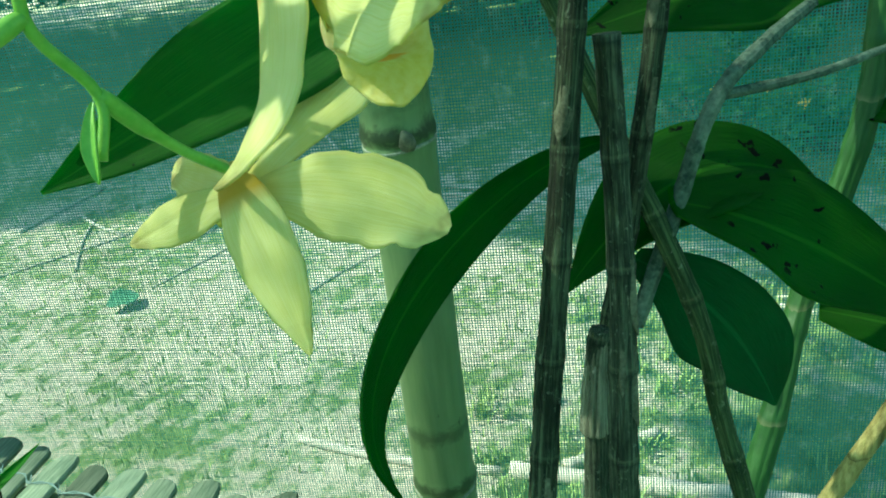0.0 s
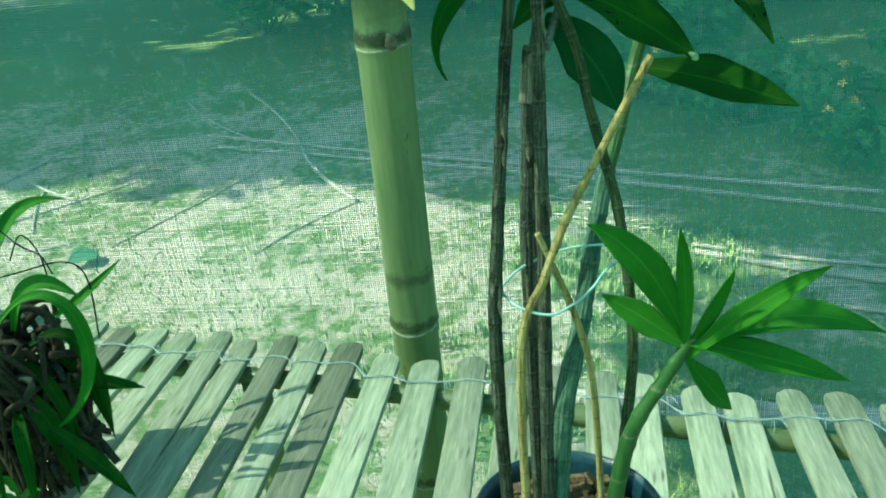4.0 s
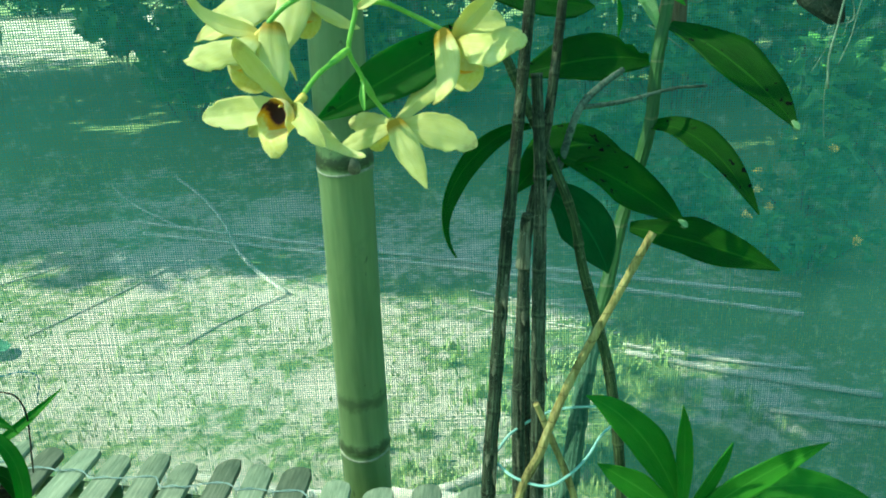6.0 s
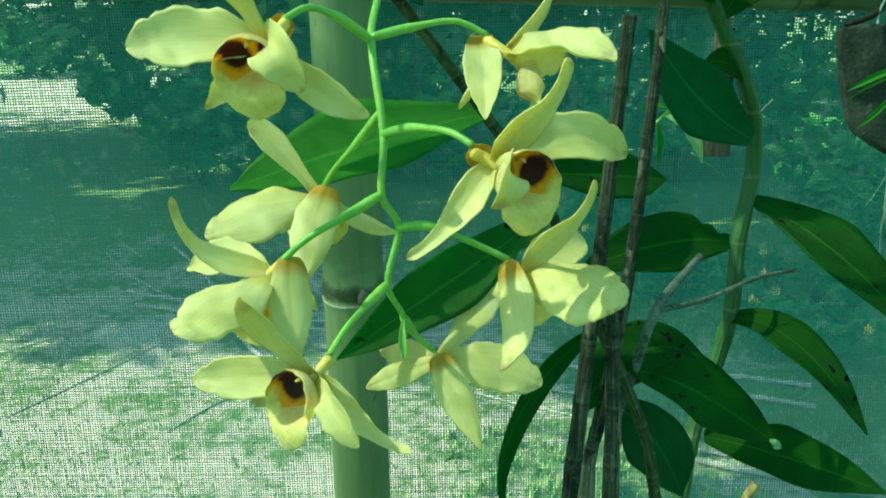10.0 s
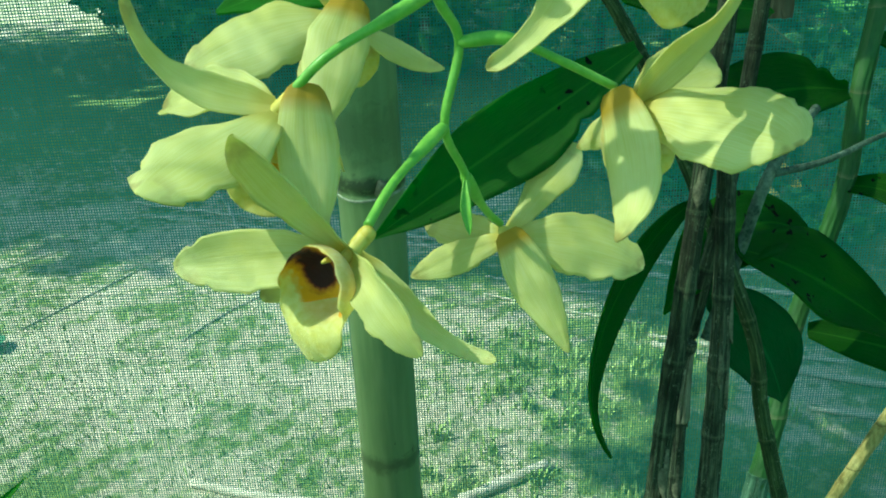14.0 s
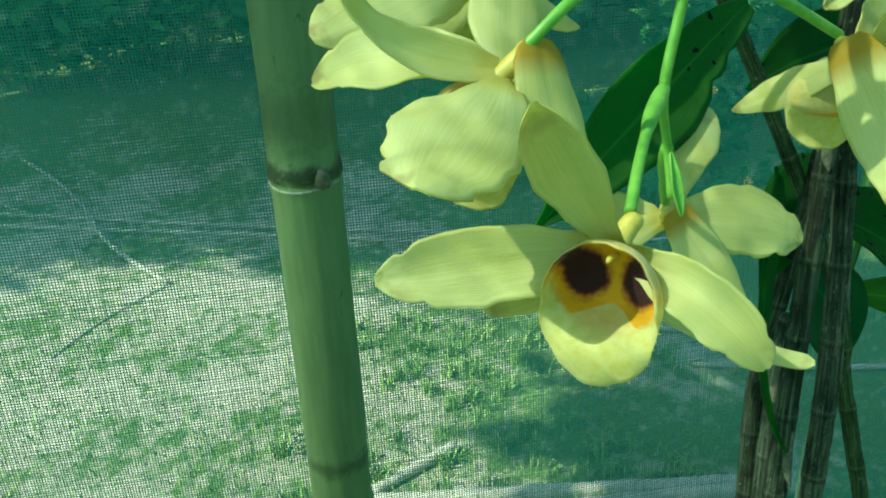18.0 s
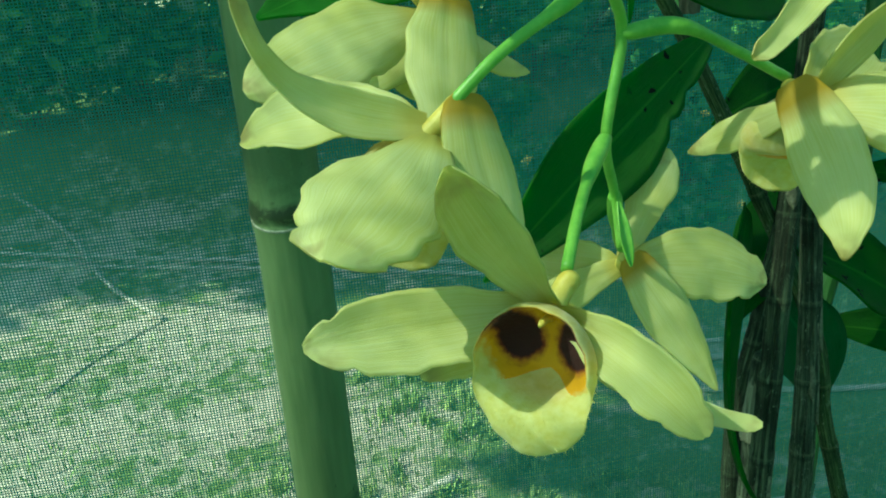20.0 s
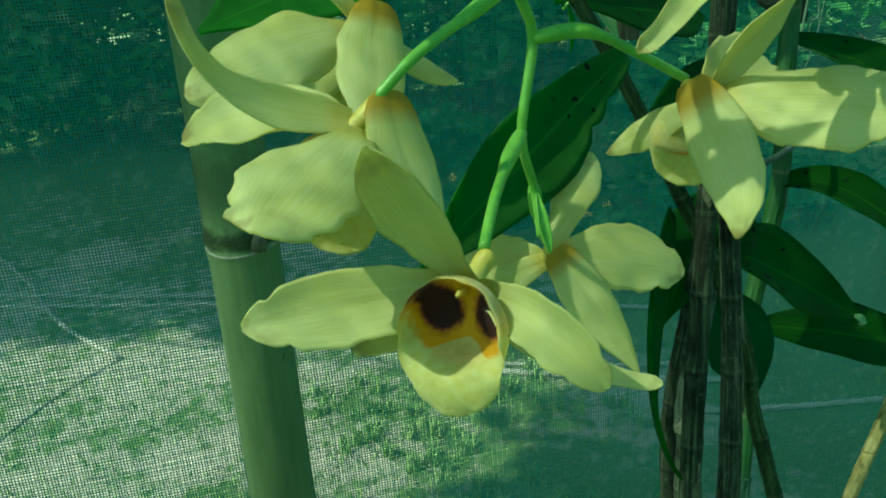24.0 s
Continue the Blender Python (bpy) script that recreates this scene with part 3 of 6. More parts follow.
def build_grass():
    rnd = random.Random(4)
    v, f = [], []
    for k in range(40000):
        x, y = rnd.uniform(-2.8, 2.6), 0.98 + 6.0 * rnd.random() ** 2.0
        if noise.noise((x * 0.9, y * 0.9, 3.0)) + 0.5 * noise.noise((x * 3, y * 3, 1.0)) < rnd.uniform(-0.35, 0.25):
            continue
        h, a, w = rnd.uniform(0.012, 0.048), rnd.uniform(0, 6.28), rnd.uniform(0.0015, 0.0035)
        z = ground_height(x, y)
        dx, dy, lx, ly = math.cos(a) * w, math.sin(a) * w, rnd.gauss(0, 0.6) * h, rnd.gauss(0, 0.6) * h
        s = len(v)
        v += [(x - dx, y - dy, z - 0.004), (x + dx, y + dy, z - 0.004), (x + dx * 0.6 + lx * 0.4, y + dy * 0.6 + ly * 0.4, z + h * 0.6),
              (x - dx * 0.6 + lx * 0.4, y - dy * 0.6 + ly * 0.4, z + h * 0.6), (x + lx, y + ly, z + h)]
        f += [(s, s + 1, s + 2, s + 3), (s + 3, s + 2, s + 4)]
    for k in range(260):
        x, y = rnd.uniform(0.02, 1.35), rnd.uniform(1.45, 2.7)
        if noise.noise((x * 2.2, y * 2.2, 8.0)) < -0.05:
            continue
        for j in range(rnd.randrange(10, 26)):
            a, h, w = rnd.uniform(0, 6.28), rnd.uniform(0.018, 0.058), rnd.uniform(0.0015, 0.0038)
            bx, by = x + rnd.gauss(0, 0.014), y + rnd.gauss(0, 0.014)
            z = ground_height(bx, by)
            out = h * rnd.uniform(0.2, 0.9)
            px, py = -math.sin(a) * w, math.cos(a) * w
            s = len(v)
            v += [(bx - px, by - py, z - 0.004), (bx + px, by + py, z - 0.004), (bx + px + math.cos(a) * out * 0.4, by + py + math.sin(a) * out * 0.4, z + h * 0.7),
                  (bx - px + math.cos(a) * out * 0.4, by - py + math.sin(a) * out * 0.4, z + h * 0.7), (bx + math.cos(a) * out, by + math.sin(a) * out, z + h)]
            f += [(s, s + 1, s + 2, s + 3), (s + 3, s + 2, s + 4)]
    tagged(new("grass", mesh("grass", v, f, M_GRASS)), "short thin grass growing in patches on the earth", "grass", kind="stuff")


build_grass()


def lying_pole(a, b, r, label, material=M_POLE_LIT, bow=0.0, name="dry_pole"):
    a, b = Vector((*a, 0)), Vector((*b, 0))
    n = 9
    pts = []
    out = (b - a).normalized().cross(Vector((0, 0, 1)))
    for k in range(n):
        q = a.lerp(b, k / (n - 1)) + out * bow * math.sin(math.pi * k / (n - 1))
        q.z = ground_height(q.x, q.y) + r * 0.8 + 0.002
        pts.append(q)
    rr = [r * (0.9 + 0.2 * random.random()) for _ in spline(pts, 2)]
    return tagged(new(name, tube(name, spline(pts, 2), rr, material, 8, 0.06)), label, "pole", "poles on the ground")


for a, b, r, bow in (((0.24, 1.79), (0.511, 1.876), 0.016, 0.0), ((-0.52, 4.64), (-0.18, 3.445), 0.012, 0.05), ((-0.95, 6.0), (-0.52, 4.64), 0.012, -0.03),
                     ((-0.17, 3.44), (-0.62, 2.98), 0.004, 0.03), ((-1.1, 4.94), (2.06, 2.82), 0.012, 0.05), ((-1.0, 4.66), (1.95, 2.63), 0.011, -0.04),
                     ((1.09, 2.46), (1.80, 1.95), 0.012, 0.02), ((0.10, 1.80), (1.30, 1.34), 0.024, 0.01), ((0.20, 1.62), (1.25, 1.335), 0.023, -0.01),
                     ((-0.50, 2.06), (0.07, 1.81), 0.013, 0.02), ((-2.4, 3.5), (-1.0, 4.5), 0.005, 0.05), ((-1.9, 4.3), (-1.75, 3.6), 0.006, 0.02),
                     ((0.66, 3.25), (1.11, 2.92), 0.006, 0.03), ((0.61, 3.06), (1.14, 2.63), 0.005, 0.02), ((1.11, 2.53), (1.68, 2.18), 0.008, 0.02), ((1.38, 1.95), (2.08, 1.64), 0.010, 0.02),
                     ((-3.3, 4.74), (-2.94, 5.32), 0.014, 0.0), ((-3.04, 5.07), (-2.51, 4.39), 0.010, 0.0), ((-2.57, 3.64), (-2.41, 4.06), 0.010, 0.0), ((-2.29, 4.23), (-2.05, 4.85), 0.010, 0.0),
                     ((-2.01, 4.39), (-1.65, 3.99), 0.009, 0.02), ((-2.04, 5.55), (-1.70, 4.36), 0.006, 0.03), ((-1.3, 3.29), (-0.69, 4.15), 0.004, 0.02), ((-1.42, 5.99), (-0.74, 4.64), 0.008, 0.05)):
    near = r > 0.0125
    lying_pole(a, b, r, "pale dry bamboo pole lying on the earth" if near else "thin dry bamboo stick lying on the earth", M_POLE_LIT if near else M_POLE_DIM, bow)

fallen = blade("fallen_leaf", (-1.42, 3.10, 0.025), (-1.37, 3.13, 0.036), (-1.32, 3.19, 0.025), 0.13, (0, -0.2, 1), M_CARD, petal_shape, 0.2)
tagged(new("fallen_leaf", fallen), "broad fallen green leaf lying on pale earth", "leaf")


# ---- trees and bushes outside ----
def leaf_cloud(rnd, centres, count, size, flat=0.5):
    v, f = [], []
    for k in range(count):
        c, r = rnd.choice(centres)
        d = Vector((rnd.gauss(0, 1), rnd.gauss(0, 1), rnd.gauss(0, 0.8)))
        d = d.normalized() * r * rnd.random() ** 0.35
        q = c + d
        s = size * rnd.uniform(0.6, 1.4)
        t = Vector((rnd.gauss(0, 1), rnd.gauss(0, 1), rnd.gauss(0, flat) - 0.3)).normalized()
        w = t.orthogonal().normalized()
        w = Matrix.Rotation(rnd.uniform(0, 6.28), 3, t) @ w
        n = len(v)
        v += [q - t * s, q + w * s * 0.36 - t * s * 0.1, q + t * s, q - w * s * 0.36 - t * s * 0.1]
        f.append((n, n + 1, n + 2, n + 3))
    return v, f


def tree(x, y, height, crown, spread, seed, leaves=3000, size=0.16, limbs=11, deep=0.25):
    """crown: the crown's centre; spread: its half width."""
    rnd = random.Random(seed)
    root = thing("tree", "broadleaf tree with a grey-brown trunk and loose green crown", "tree", "trees behind the net", (x, y, 0))
    base = ground_height(x, y) - 0.05
    top = Vector(crown) - Vector((x, y, 0))
    line = spline([Vector((0, 0, base)), Vector((top.x * 0.12, top.y * 0.12, height * 0.3)), Vector((top.x * 0.5, top.y * 0.5, height * 0.62)), top], 4)
    v, f = tube_data(line, [height * 0.008 * (1 - 0.75 * k / (len(line) - 1)) + 0.01 for k in range(len(line))], 9, 0.12)
    centres = []
    for k in range(limbs):
        a = k * 2.4 + rnd.uniform(-0.4, 0.4)
        far = spread * math.sqrt((k + 0.5) / limbs) * rnd.uniform(0.8, 1.05)
        e = top + Vector((math.cos(a) * far, math.sin(a) * far, rnd.uniform(-deep, 0.35) * spread))
        s = line[int((0.55 + 0.4 * rnd.random()) * (len(line) - 1))]
        bv, bf = tube_data(spline([s, s.lerp(e, 0.5) + Vector((0, 0, 0.12 * spread)), e], 3), [height * q for q in (0.0022, 0.0020, 0.0018, 0.0015, 0.0012, 0.0010, 0.0008)], 6)
        o = len(v)
        v += bv
        f += [tuple(i + o for i in q) for q in bf]
        for _ in range(3):
            centres.append((e + Vector((rnd.gauss(0, 0.16), rnd.gauss(0, 0.16), rnd.gauss(0, 0.14))) * spread, spread * rnd.uniform(0.24, 0.42)))
    part("trunk", mesh("trunk", v, f, M_TRUNK), root)
    lv, lf = leaf_cloud(rnd, centres, leaves, size)
    part("crown", mesh("crown", lv, lf, M_TREE, smooth=False), root)


# the first seven stand out of view, added so their crowns shade the ground
for k, (x, y, h, c, s) in enumerate(((-4.3, 5.5, 5.4, (-1.87, 2.36, 5.0), 1.4), (-8.8, 7.9, 7.0, (-8.70, 6.77, 6.5), 1.5), (-7.2, 6.1, 7.0, (-6.90, 5.87, 6.5), 1.5), (-6.2, 5.3, 7.0, (-4.45, 4.67, 6.5), 1.5),
                                     (-5.6, 4.9, 7.0, (-2.70, 3.87, 6.5), 1.5), (-9.2, 8.8, 7.5, (-8.20, 7.48, 7.0), 2.0), (-8.3, 8.5, 7.5, (-5.40, 7.08, 7.0), 2.0),
                                     (-7.5, 12, 6.5, (-7.2, 12, 3.6), 2.4), (-2.4, 14.5, 7.0, (-2.2, 14.4, 3.8), 2.5), (-1.2, 10.5, 6.0, (-0.8, 10.6, 4.2), 2.4), (1.6, 12.5, 6.8, (1.7, 12.5, 3.6), 2.6), (4.4, 9.6, 6.2, (4.1, 9.6, 3.6), 2.5),
                                     (7.4, 11.0, 6.6, (7.6, 11, 3.6), 2.5), (-10.5, 15, 7.5, (-10.4, 15, 4.0), 2.8), (10.5, 9.0, 6.0, (10.6, 9, 3.4), 2.4), (0.2, 16.5, 8.0, (0.4, 16.4, 4.6), 3.0), (5.8, 15.5, 8.0, (5.8, 15.5, 4.4), 3.0), (1.2, 7.9, 5.0, (1.1, 7.5, 3.6), 1.7), (3.1, 8.3, 5.0, (3.0, 8.0, 3.4), 1.7), (-10.2, 10.3, 6.0, (-10.0, 10.2, 4.0), 2.2), (-7.0, 10.9, 6.0, (-6.8, 10.6, 4.2), 2.0))):
    tree(x, y, h, c, s, 20 + k, *((3400, 0.16, 13, 0.25) if k == 0 else (4500, 0.16, 13, 0.25) if k < 7 else (3900, 0.17, 20, 1.0)))


def bush(x, y, r, h, seed, count, size, label, flowers=0):
    rnd = random.Random(seed)
    z = ground_height(x, y)
    root = thing("bush" if r > 0.5 else "weed", label, "bush" if r > 0.5 else "weed", "weeds behind the net", (x, y, z))
    centres = [(Vector((rnd.gauss(0, r * 0.45), rnd.gauss(0, r * 0.45), h * rnd.uniform(0.3, 0.8))), r * rnd.uniform(0.25, 0.45)) for _ in range(9)]
    for c, q in centres:
        bv, bf = tube_data(spline([Vector((c.x * 0.2, c.y * 0.2, -0.02)), Vector((c.x * 0.6, c.y * 0.6, c.z * 0.5)), c], 3), 0.001 + 0.010 * r, 5)
        part("stem", mesh("stem", bv, bf, M_TRUNK), root)
    lv, lf = leaf_cloud(rnd, centres, count, size)
    part("foliage", mesh("foliage", lv, lf, M_WEED, smooth=False), root)
    for k in range(flowers):
        c, q = rnd.choice(centres)
        p = c + Vector((rnd.gauss(0, q * 0.6), rnd.gauss(0, q * 0.6) - q * 0.4, q * 0.7))
        fv, ff = leaf_cloud(rnd, [(p, 0.02)], 12, 0.022)
        part("flower_head", mesh("flower_head", fv, ff, M_YELLOW, smooth=False), root, "small yellow flower head")


for k, (x, y, r, h, n, s, fl) in enumerate(((1.95, 3.9, 0.45, 0.35, 700, 0.045, 3), (2.25, 3.1, 0.35, 0.30, 500, 0.04, 3), (2.7, 3.8, 0.5, 0.4, 700, 0.05, 2), (1.55, 4.6, 0.4, 0.3, 500, 0.045, 2),
                                            (3.2, 3.0, 0.5, 0.4, 600, 0.05, 1), (2.4, 5.4, 0.5, 0.45, 600, 0.06, 0), 
                                            (3.6, 4.2, 0.5, 0.4, 600, 0.05, 1))):
    bush(x, y, r, h, 60 + k, n, s, "low leafy green weeds growing on the earth", fl)
for k, (x, y, r, h) in enumerate(((-6.5, 8.5, 1.2, 1.3), (3.6, 7.4, 1.2, 1.4), (6.2, 7.2, 1.2, 1.5), (1.0, 8.6, 1.2, 1.2), (8.6, 6.5, 1.3, 1.6), (-8.2, 12.4, 1.4, 1.7), (-9.5, 9.5, 1.3, 1.4), (-1.1, 8.7, 1.1, 1.5), (0.1, 9.4, 1.1, 1.5), (4.6, 5.2, 0.8, 0.8))):
    bush(x, y, r, h, 90 + k, 1500, 0.11, "dense dark green bush in shade")
for k, (x, y, r, h) in enumerate(((-8.6, 20.0, 1.4, 1.2), (-2.5, 13.4, 0.6, 1.0))):
    bush(x, y, r, h, 120 + k, 1200, 0.10, "low green bush at the edge of the bare field")
for k, (x, y, r, h) in enumerate(((-17.5, 33.0, 2.6, 2.4), (-13.2, 32.0, 2.6, 2.2), (-9.0, 33.0, 2.4, 2.5), (-5.2, 32.0, 2.4, 2.2), (-1.6, 33.0, 2.4, 2.4))):
    bush(x, y, r, h, 140 + k, 2200, 0.24, "tall green hedge bush far across the bare field")


# ---- the net house ----
def net_sheet(name, origin, along, up, length, height, pitch, width, label, waves=0.012, cols=24):
    """Woven threads: upright ones and cross ones, each a flat ribbon, on a gently billowing sheet."""
    out = along.cross(up).normalized()

    def sheet(a, b):
        return origin + along * a + up * b + out * waves * (noise.noise((a * 1.3, b * 1.3, 0)) + 0.4 * noise.noise((a * 4, b * 4, 2)))

    v, f = [], []
    rnd = random.Random(9)
    na, nb = int(length / pitch), int(height / pitch)
    for k in range(na):
        a = k * pitch
        w = width * rnd.uniform(0.88, 1.12)
        j = rnd.uniform(-0.10, 0.10) * pitch
        s = len(v)
        m = max(2, int(height * cols / 4))
        for i in range(m + 1):
            b = height * i / m
            aa = a + j + 0.20 * pitch * noise.noise((k * 7.31, b * 27, 5))
            v += [sheet(aa - w / 2, b), sheet(aa + w / 2, b)]
        f += [(s + 2 * i, s + 2 * i + 1, s + 2 * i + 3, s + 2 * i + 2) for i in range(m)]
    for k in range(nb):
        b = k * pitch
        w = width * rnd.uniform(0.88, 1.12)
        j = rnd.uniform(-0.10, 0.10) * pitch
        s = len(v)
        m = max(2, int(length * cols / 4))
        for i in range(m + 1):
            a = length * i / m
            bb = b + j + 0.20 * pitch * noise.noise((a * 27, k * 7.31, 8))
            v += [sheet(a, bb - w / 2) + out * 0.0006, sheet(a, bb + w / 2) + out * 0.0006]
        f += [(s + 2 * i, s + 2 * i + 1, s + 2 * i + 3, s + 2 * i + 2) for i in range(m)]
    return tagged(new(name, mesh(name, v, f, M_NET, smooth=False)), label, "shade net", kind="structure")


UP = Vector((0, 0, 1))
net_sheet("wall_north", WALL_AT - WALL_DIR * 2.0 + UP * 0.0, WALL_DIR, UP, 3.7, 2.3, 0.0032, 0.00122, "fine green woven shade net stretched behind a bamboo post", cols=60)
corner_l, corner_r = WALL_AT - WALL_DIR * 2.0, WALL_AT + WALL_DIR * 1.7
net_sheet("wall_west", corner_l - WALL_OUT * 3.2, WALL_OUT, UP, 3.2, 2.3, 0.02, 0.008, "green woven shade net side wall", cols=8)
net_sheet("wall_east", corner_r - WALL_OUT * 3.2, WALL_OUT, UP, 3.2, 2.3, 0.02, 0.008, "green woven shade net side wall", cols=8)
net_sheet("wall_south", corner_l - WALL_OUT * 3.2, WALL_DIR, UP, 3.7, 2.3, 0.02, 0.008, "green woven shade net wall", cols=8)
net_sheet("ceiling", corner_l - WALL_OUT * 3.2 + UP * 2.3, WALL_DIR, WALL_OUT, 3.7, 3.2, 0.008, 0.0031, "green woven shade net roof", cols=8)


def bamboo(name, a, b, r, nodes, label, material, bend=(0, 0, 0), category="post", kind="", node_label="pale rim of the old sheath scar", rim=None):
    """A bamboo culm with swollen nodes, each node ring a part."""
    a, b = Vector(a), Vector(b)
    root = thing(name, label, category, at=a)
    if kind:
        tagged(root, kind=kind)
    L = (b - a).length
    stations = sorted({k / 40 for k in range(41)} | {min(1, max(0, n + d / L)) for n in nodes for d in (-0.012, -0.006, -0.003, 0, 0.002, 0.005, 0.009, 0.014, 0.022, 0.030)})
    line, rad = [], []
    for t in stations:
        line.append(a.lerp(b, t) + Vector(bend) * math.sin(math.pi * t) - a)
        swell = 0.0
        for n in nodes:
            d = (t - n) * L
            swell += 0.075 * math.exp(-((d - 0.009) / 0.010) ** 2) + 0.030 * math.exp(-((d + 0.003) / 0.006) ** 2) - 0.055 * math.exp(-((d - 0.0015) / 0.0022) ** 2)
        rad.append(r * (1 + swell + 0.012 * math.sin(7 * t + r * 900)))
    v, f = tube_data(line, rad, 28)
    part("culm", mesh("culm", v, f, material), root)
    for n in nodes:
        c = a.lerp(b, n) + Vector(bend) * math.sin(math.pi * n) - a
        t = (b - a).normalized()
        ring = [c + t * d for d in (-0.0034, -0.0026, -0.0014, 0.0, 0.0008)]
        rv, rf = tube_data(ring, [r * q for q in (1.01, 1.055, 1.068, 1.055, 0.99)], 28, 0.012)
        for j, q in enumerate(rv):
            rv[j] = q + t * (0.0022 * math.sin(math.atan2(q.y - c.y, q.x - c.x) * 2 + n * 40) if abs(t.z) > 0.5 else 0.0)
        part("node_ring", mesh("node_ring", rv, rf, rim or M_SCAR), root, node_label)
    return root


POST_A, POST_B = (-0.028, 0.764, 0.0), (-0.009, 0.764, 2.3)
post = bamboo("bamboo_post", POST_A, POST_B, 0.0325, [0.10, 0.25, 0.368, 0.538, 0.728, 0.86], "upright pale green-grey bamboo post in front of the net", M_BAMBOO)
bud_v, bud_f = tube_data([Vector(q) for q in ((0.016, -0.026, 1.240), (0.019, -0.034, 1.243), (0.018, -0.039, 1.250), (0.016, -0.040, 1.256))], [0.007, 0.008, 0.006, 0.002], 10, 0.2)
part("bud", mesh("bud", bud_v, bud_f, M_NODE), post, "brown dormant bud on the node")
rail = bamboo("bamboo_rail", (-0.850, 0.988, 1.612), (1.050, 0.608, 1.530), 0.0252, [0.15, 0.4087, 0.69, 0.90], "weathered horizontal bamboo rail tied to the post", M_BAMBOO_RAIL, category="rail", node_label="dark worn node rim", rim=M_NODE)
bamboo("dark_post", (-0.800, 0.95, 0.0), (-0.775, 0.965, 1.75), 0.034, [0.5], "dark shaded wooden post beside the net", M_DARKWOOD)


def wraps(name, centre, axis, r, count, material, pitch=0.004, rw=0.0016):
    axis = Vector(axis).normalized()
    s = axis.orthogonal().normalized()
    o = axis.cross(s)
    line = []
    for k in range(count * 12 + 1):
        a = 2 * math.pi * k / 12
        rr = r * (1 + 0.03 * math.sin(k * 1.7))
        line.append(Vector(centre) + axis * (pitch * (k / 12 - count / 2)) + (s * math.cos(a) + o * math.sin(a)) * rr)
    return tube(name, line, rw, material, 5)


twine = thing("twine_lashing", "bright green plastic twine lashed round the post and rail", "twine", at=(0, 0, 0))


def lashing(z0, z1, flat, sag):
    """One turn of twine round the post, low at one side and high at the other, drawn in at the knot."""
    pts = []
    for k in range(25):
        a = 2 * math.pi * k / 24 + math.pi
        x, y = 0.0365 * math.cos(a), 0.0365 * math.sin(a)
        t = (x + 0.0365) / 0.073
        z = z0 + (z1 - z0) * t + sag * math.sin(math.pi * t) * (1 if y < 0 else -1)
        pts.append(Vector((-0.0135 + x + (0.004 if y > 0 else 0), 0.765 + y * (1.0 if y < 0 else 2.1), z)))
    return tube("coil", spline(pts, 2), flat, M_TWINE, 6)


for z0, z1, w, sag in ((1.588, 1.590, 0.0024, 0.002), (1.580, 1.591, 0.0028, -0.001), (1.574, 1.590, 0.0022, 0.000), (1.570, 1.588, 0.0030, -0.003), (1.584, 1.562, 0.0022, 0.001), (1.589, 1.566, 0.0026, -0.002), (1.567, 1.574, 0.0020, 0.003), (1.577, 1.560, 0.0024, 0.000)):
    part("coil", lashing(z0, z1, w, sag), twine)
for line, w in (([(0.014, 0.728, 1.589), (0.022, 0.716, 1.578), (0.030, 0.706, 1.592), (0.037, 0.703, 1.604), (0.042, 0.704, 1.593), (0.034, 0.706, 1.578), (0.020, 0.714, 1.562)], 0.0018),
                ([(0.012, 0.728, 1.586), (0.026, 0.712, 1.590), (0.035, 0.706, 1.598), (0.030, 0.706, 1.574), (0.016, 0.716, 1.553)], 0.0022),
                ([(0.010, 0.728, 1.565), (0.016, 0.722, 1.555), (0.017, 0.724, 1.540)], 0.0012)):
    part("loose_end", tube("loose_end", spline(line, 6), w, M_TWINE, 6), twine)
part("dark_band", wraps("dark_band", (-0.0735, 0.8327, 1.5785), (1, -0.20, -0.04), 0.0264, 2, M_DARKWOOD, 0.003, 0.0009), twine, "dark cord round the rail")


# ---- bench ----
BENCH_Z = 0.84
EDGE_A, EDGE_B = Vector((-0.409, 0.870, 0)), Vector((0.483, 0.462, 0))
EDGE_DIR = (EDGE_B - EDGE_A).normalized()
SLAT_DIR = Vector((0.25, 0.968, 0)).normalized()
SLAT_SIDE = Vector((SLAT_DIR.y, -SLAT_DIR.x, 0))
bench = thing("slatted_bench", "weathered split-bamboo bench, its slats bound with wire", "bench", at=(0, 0, 0))


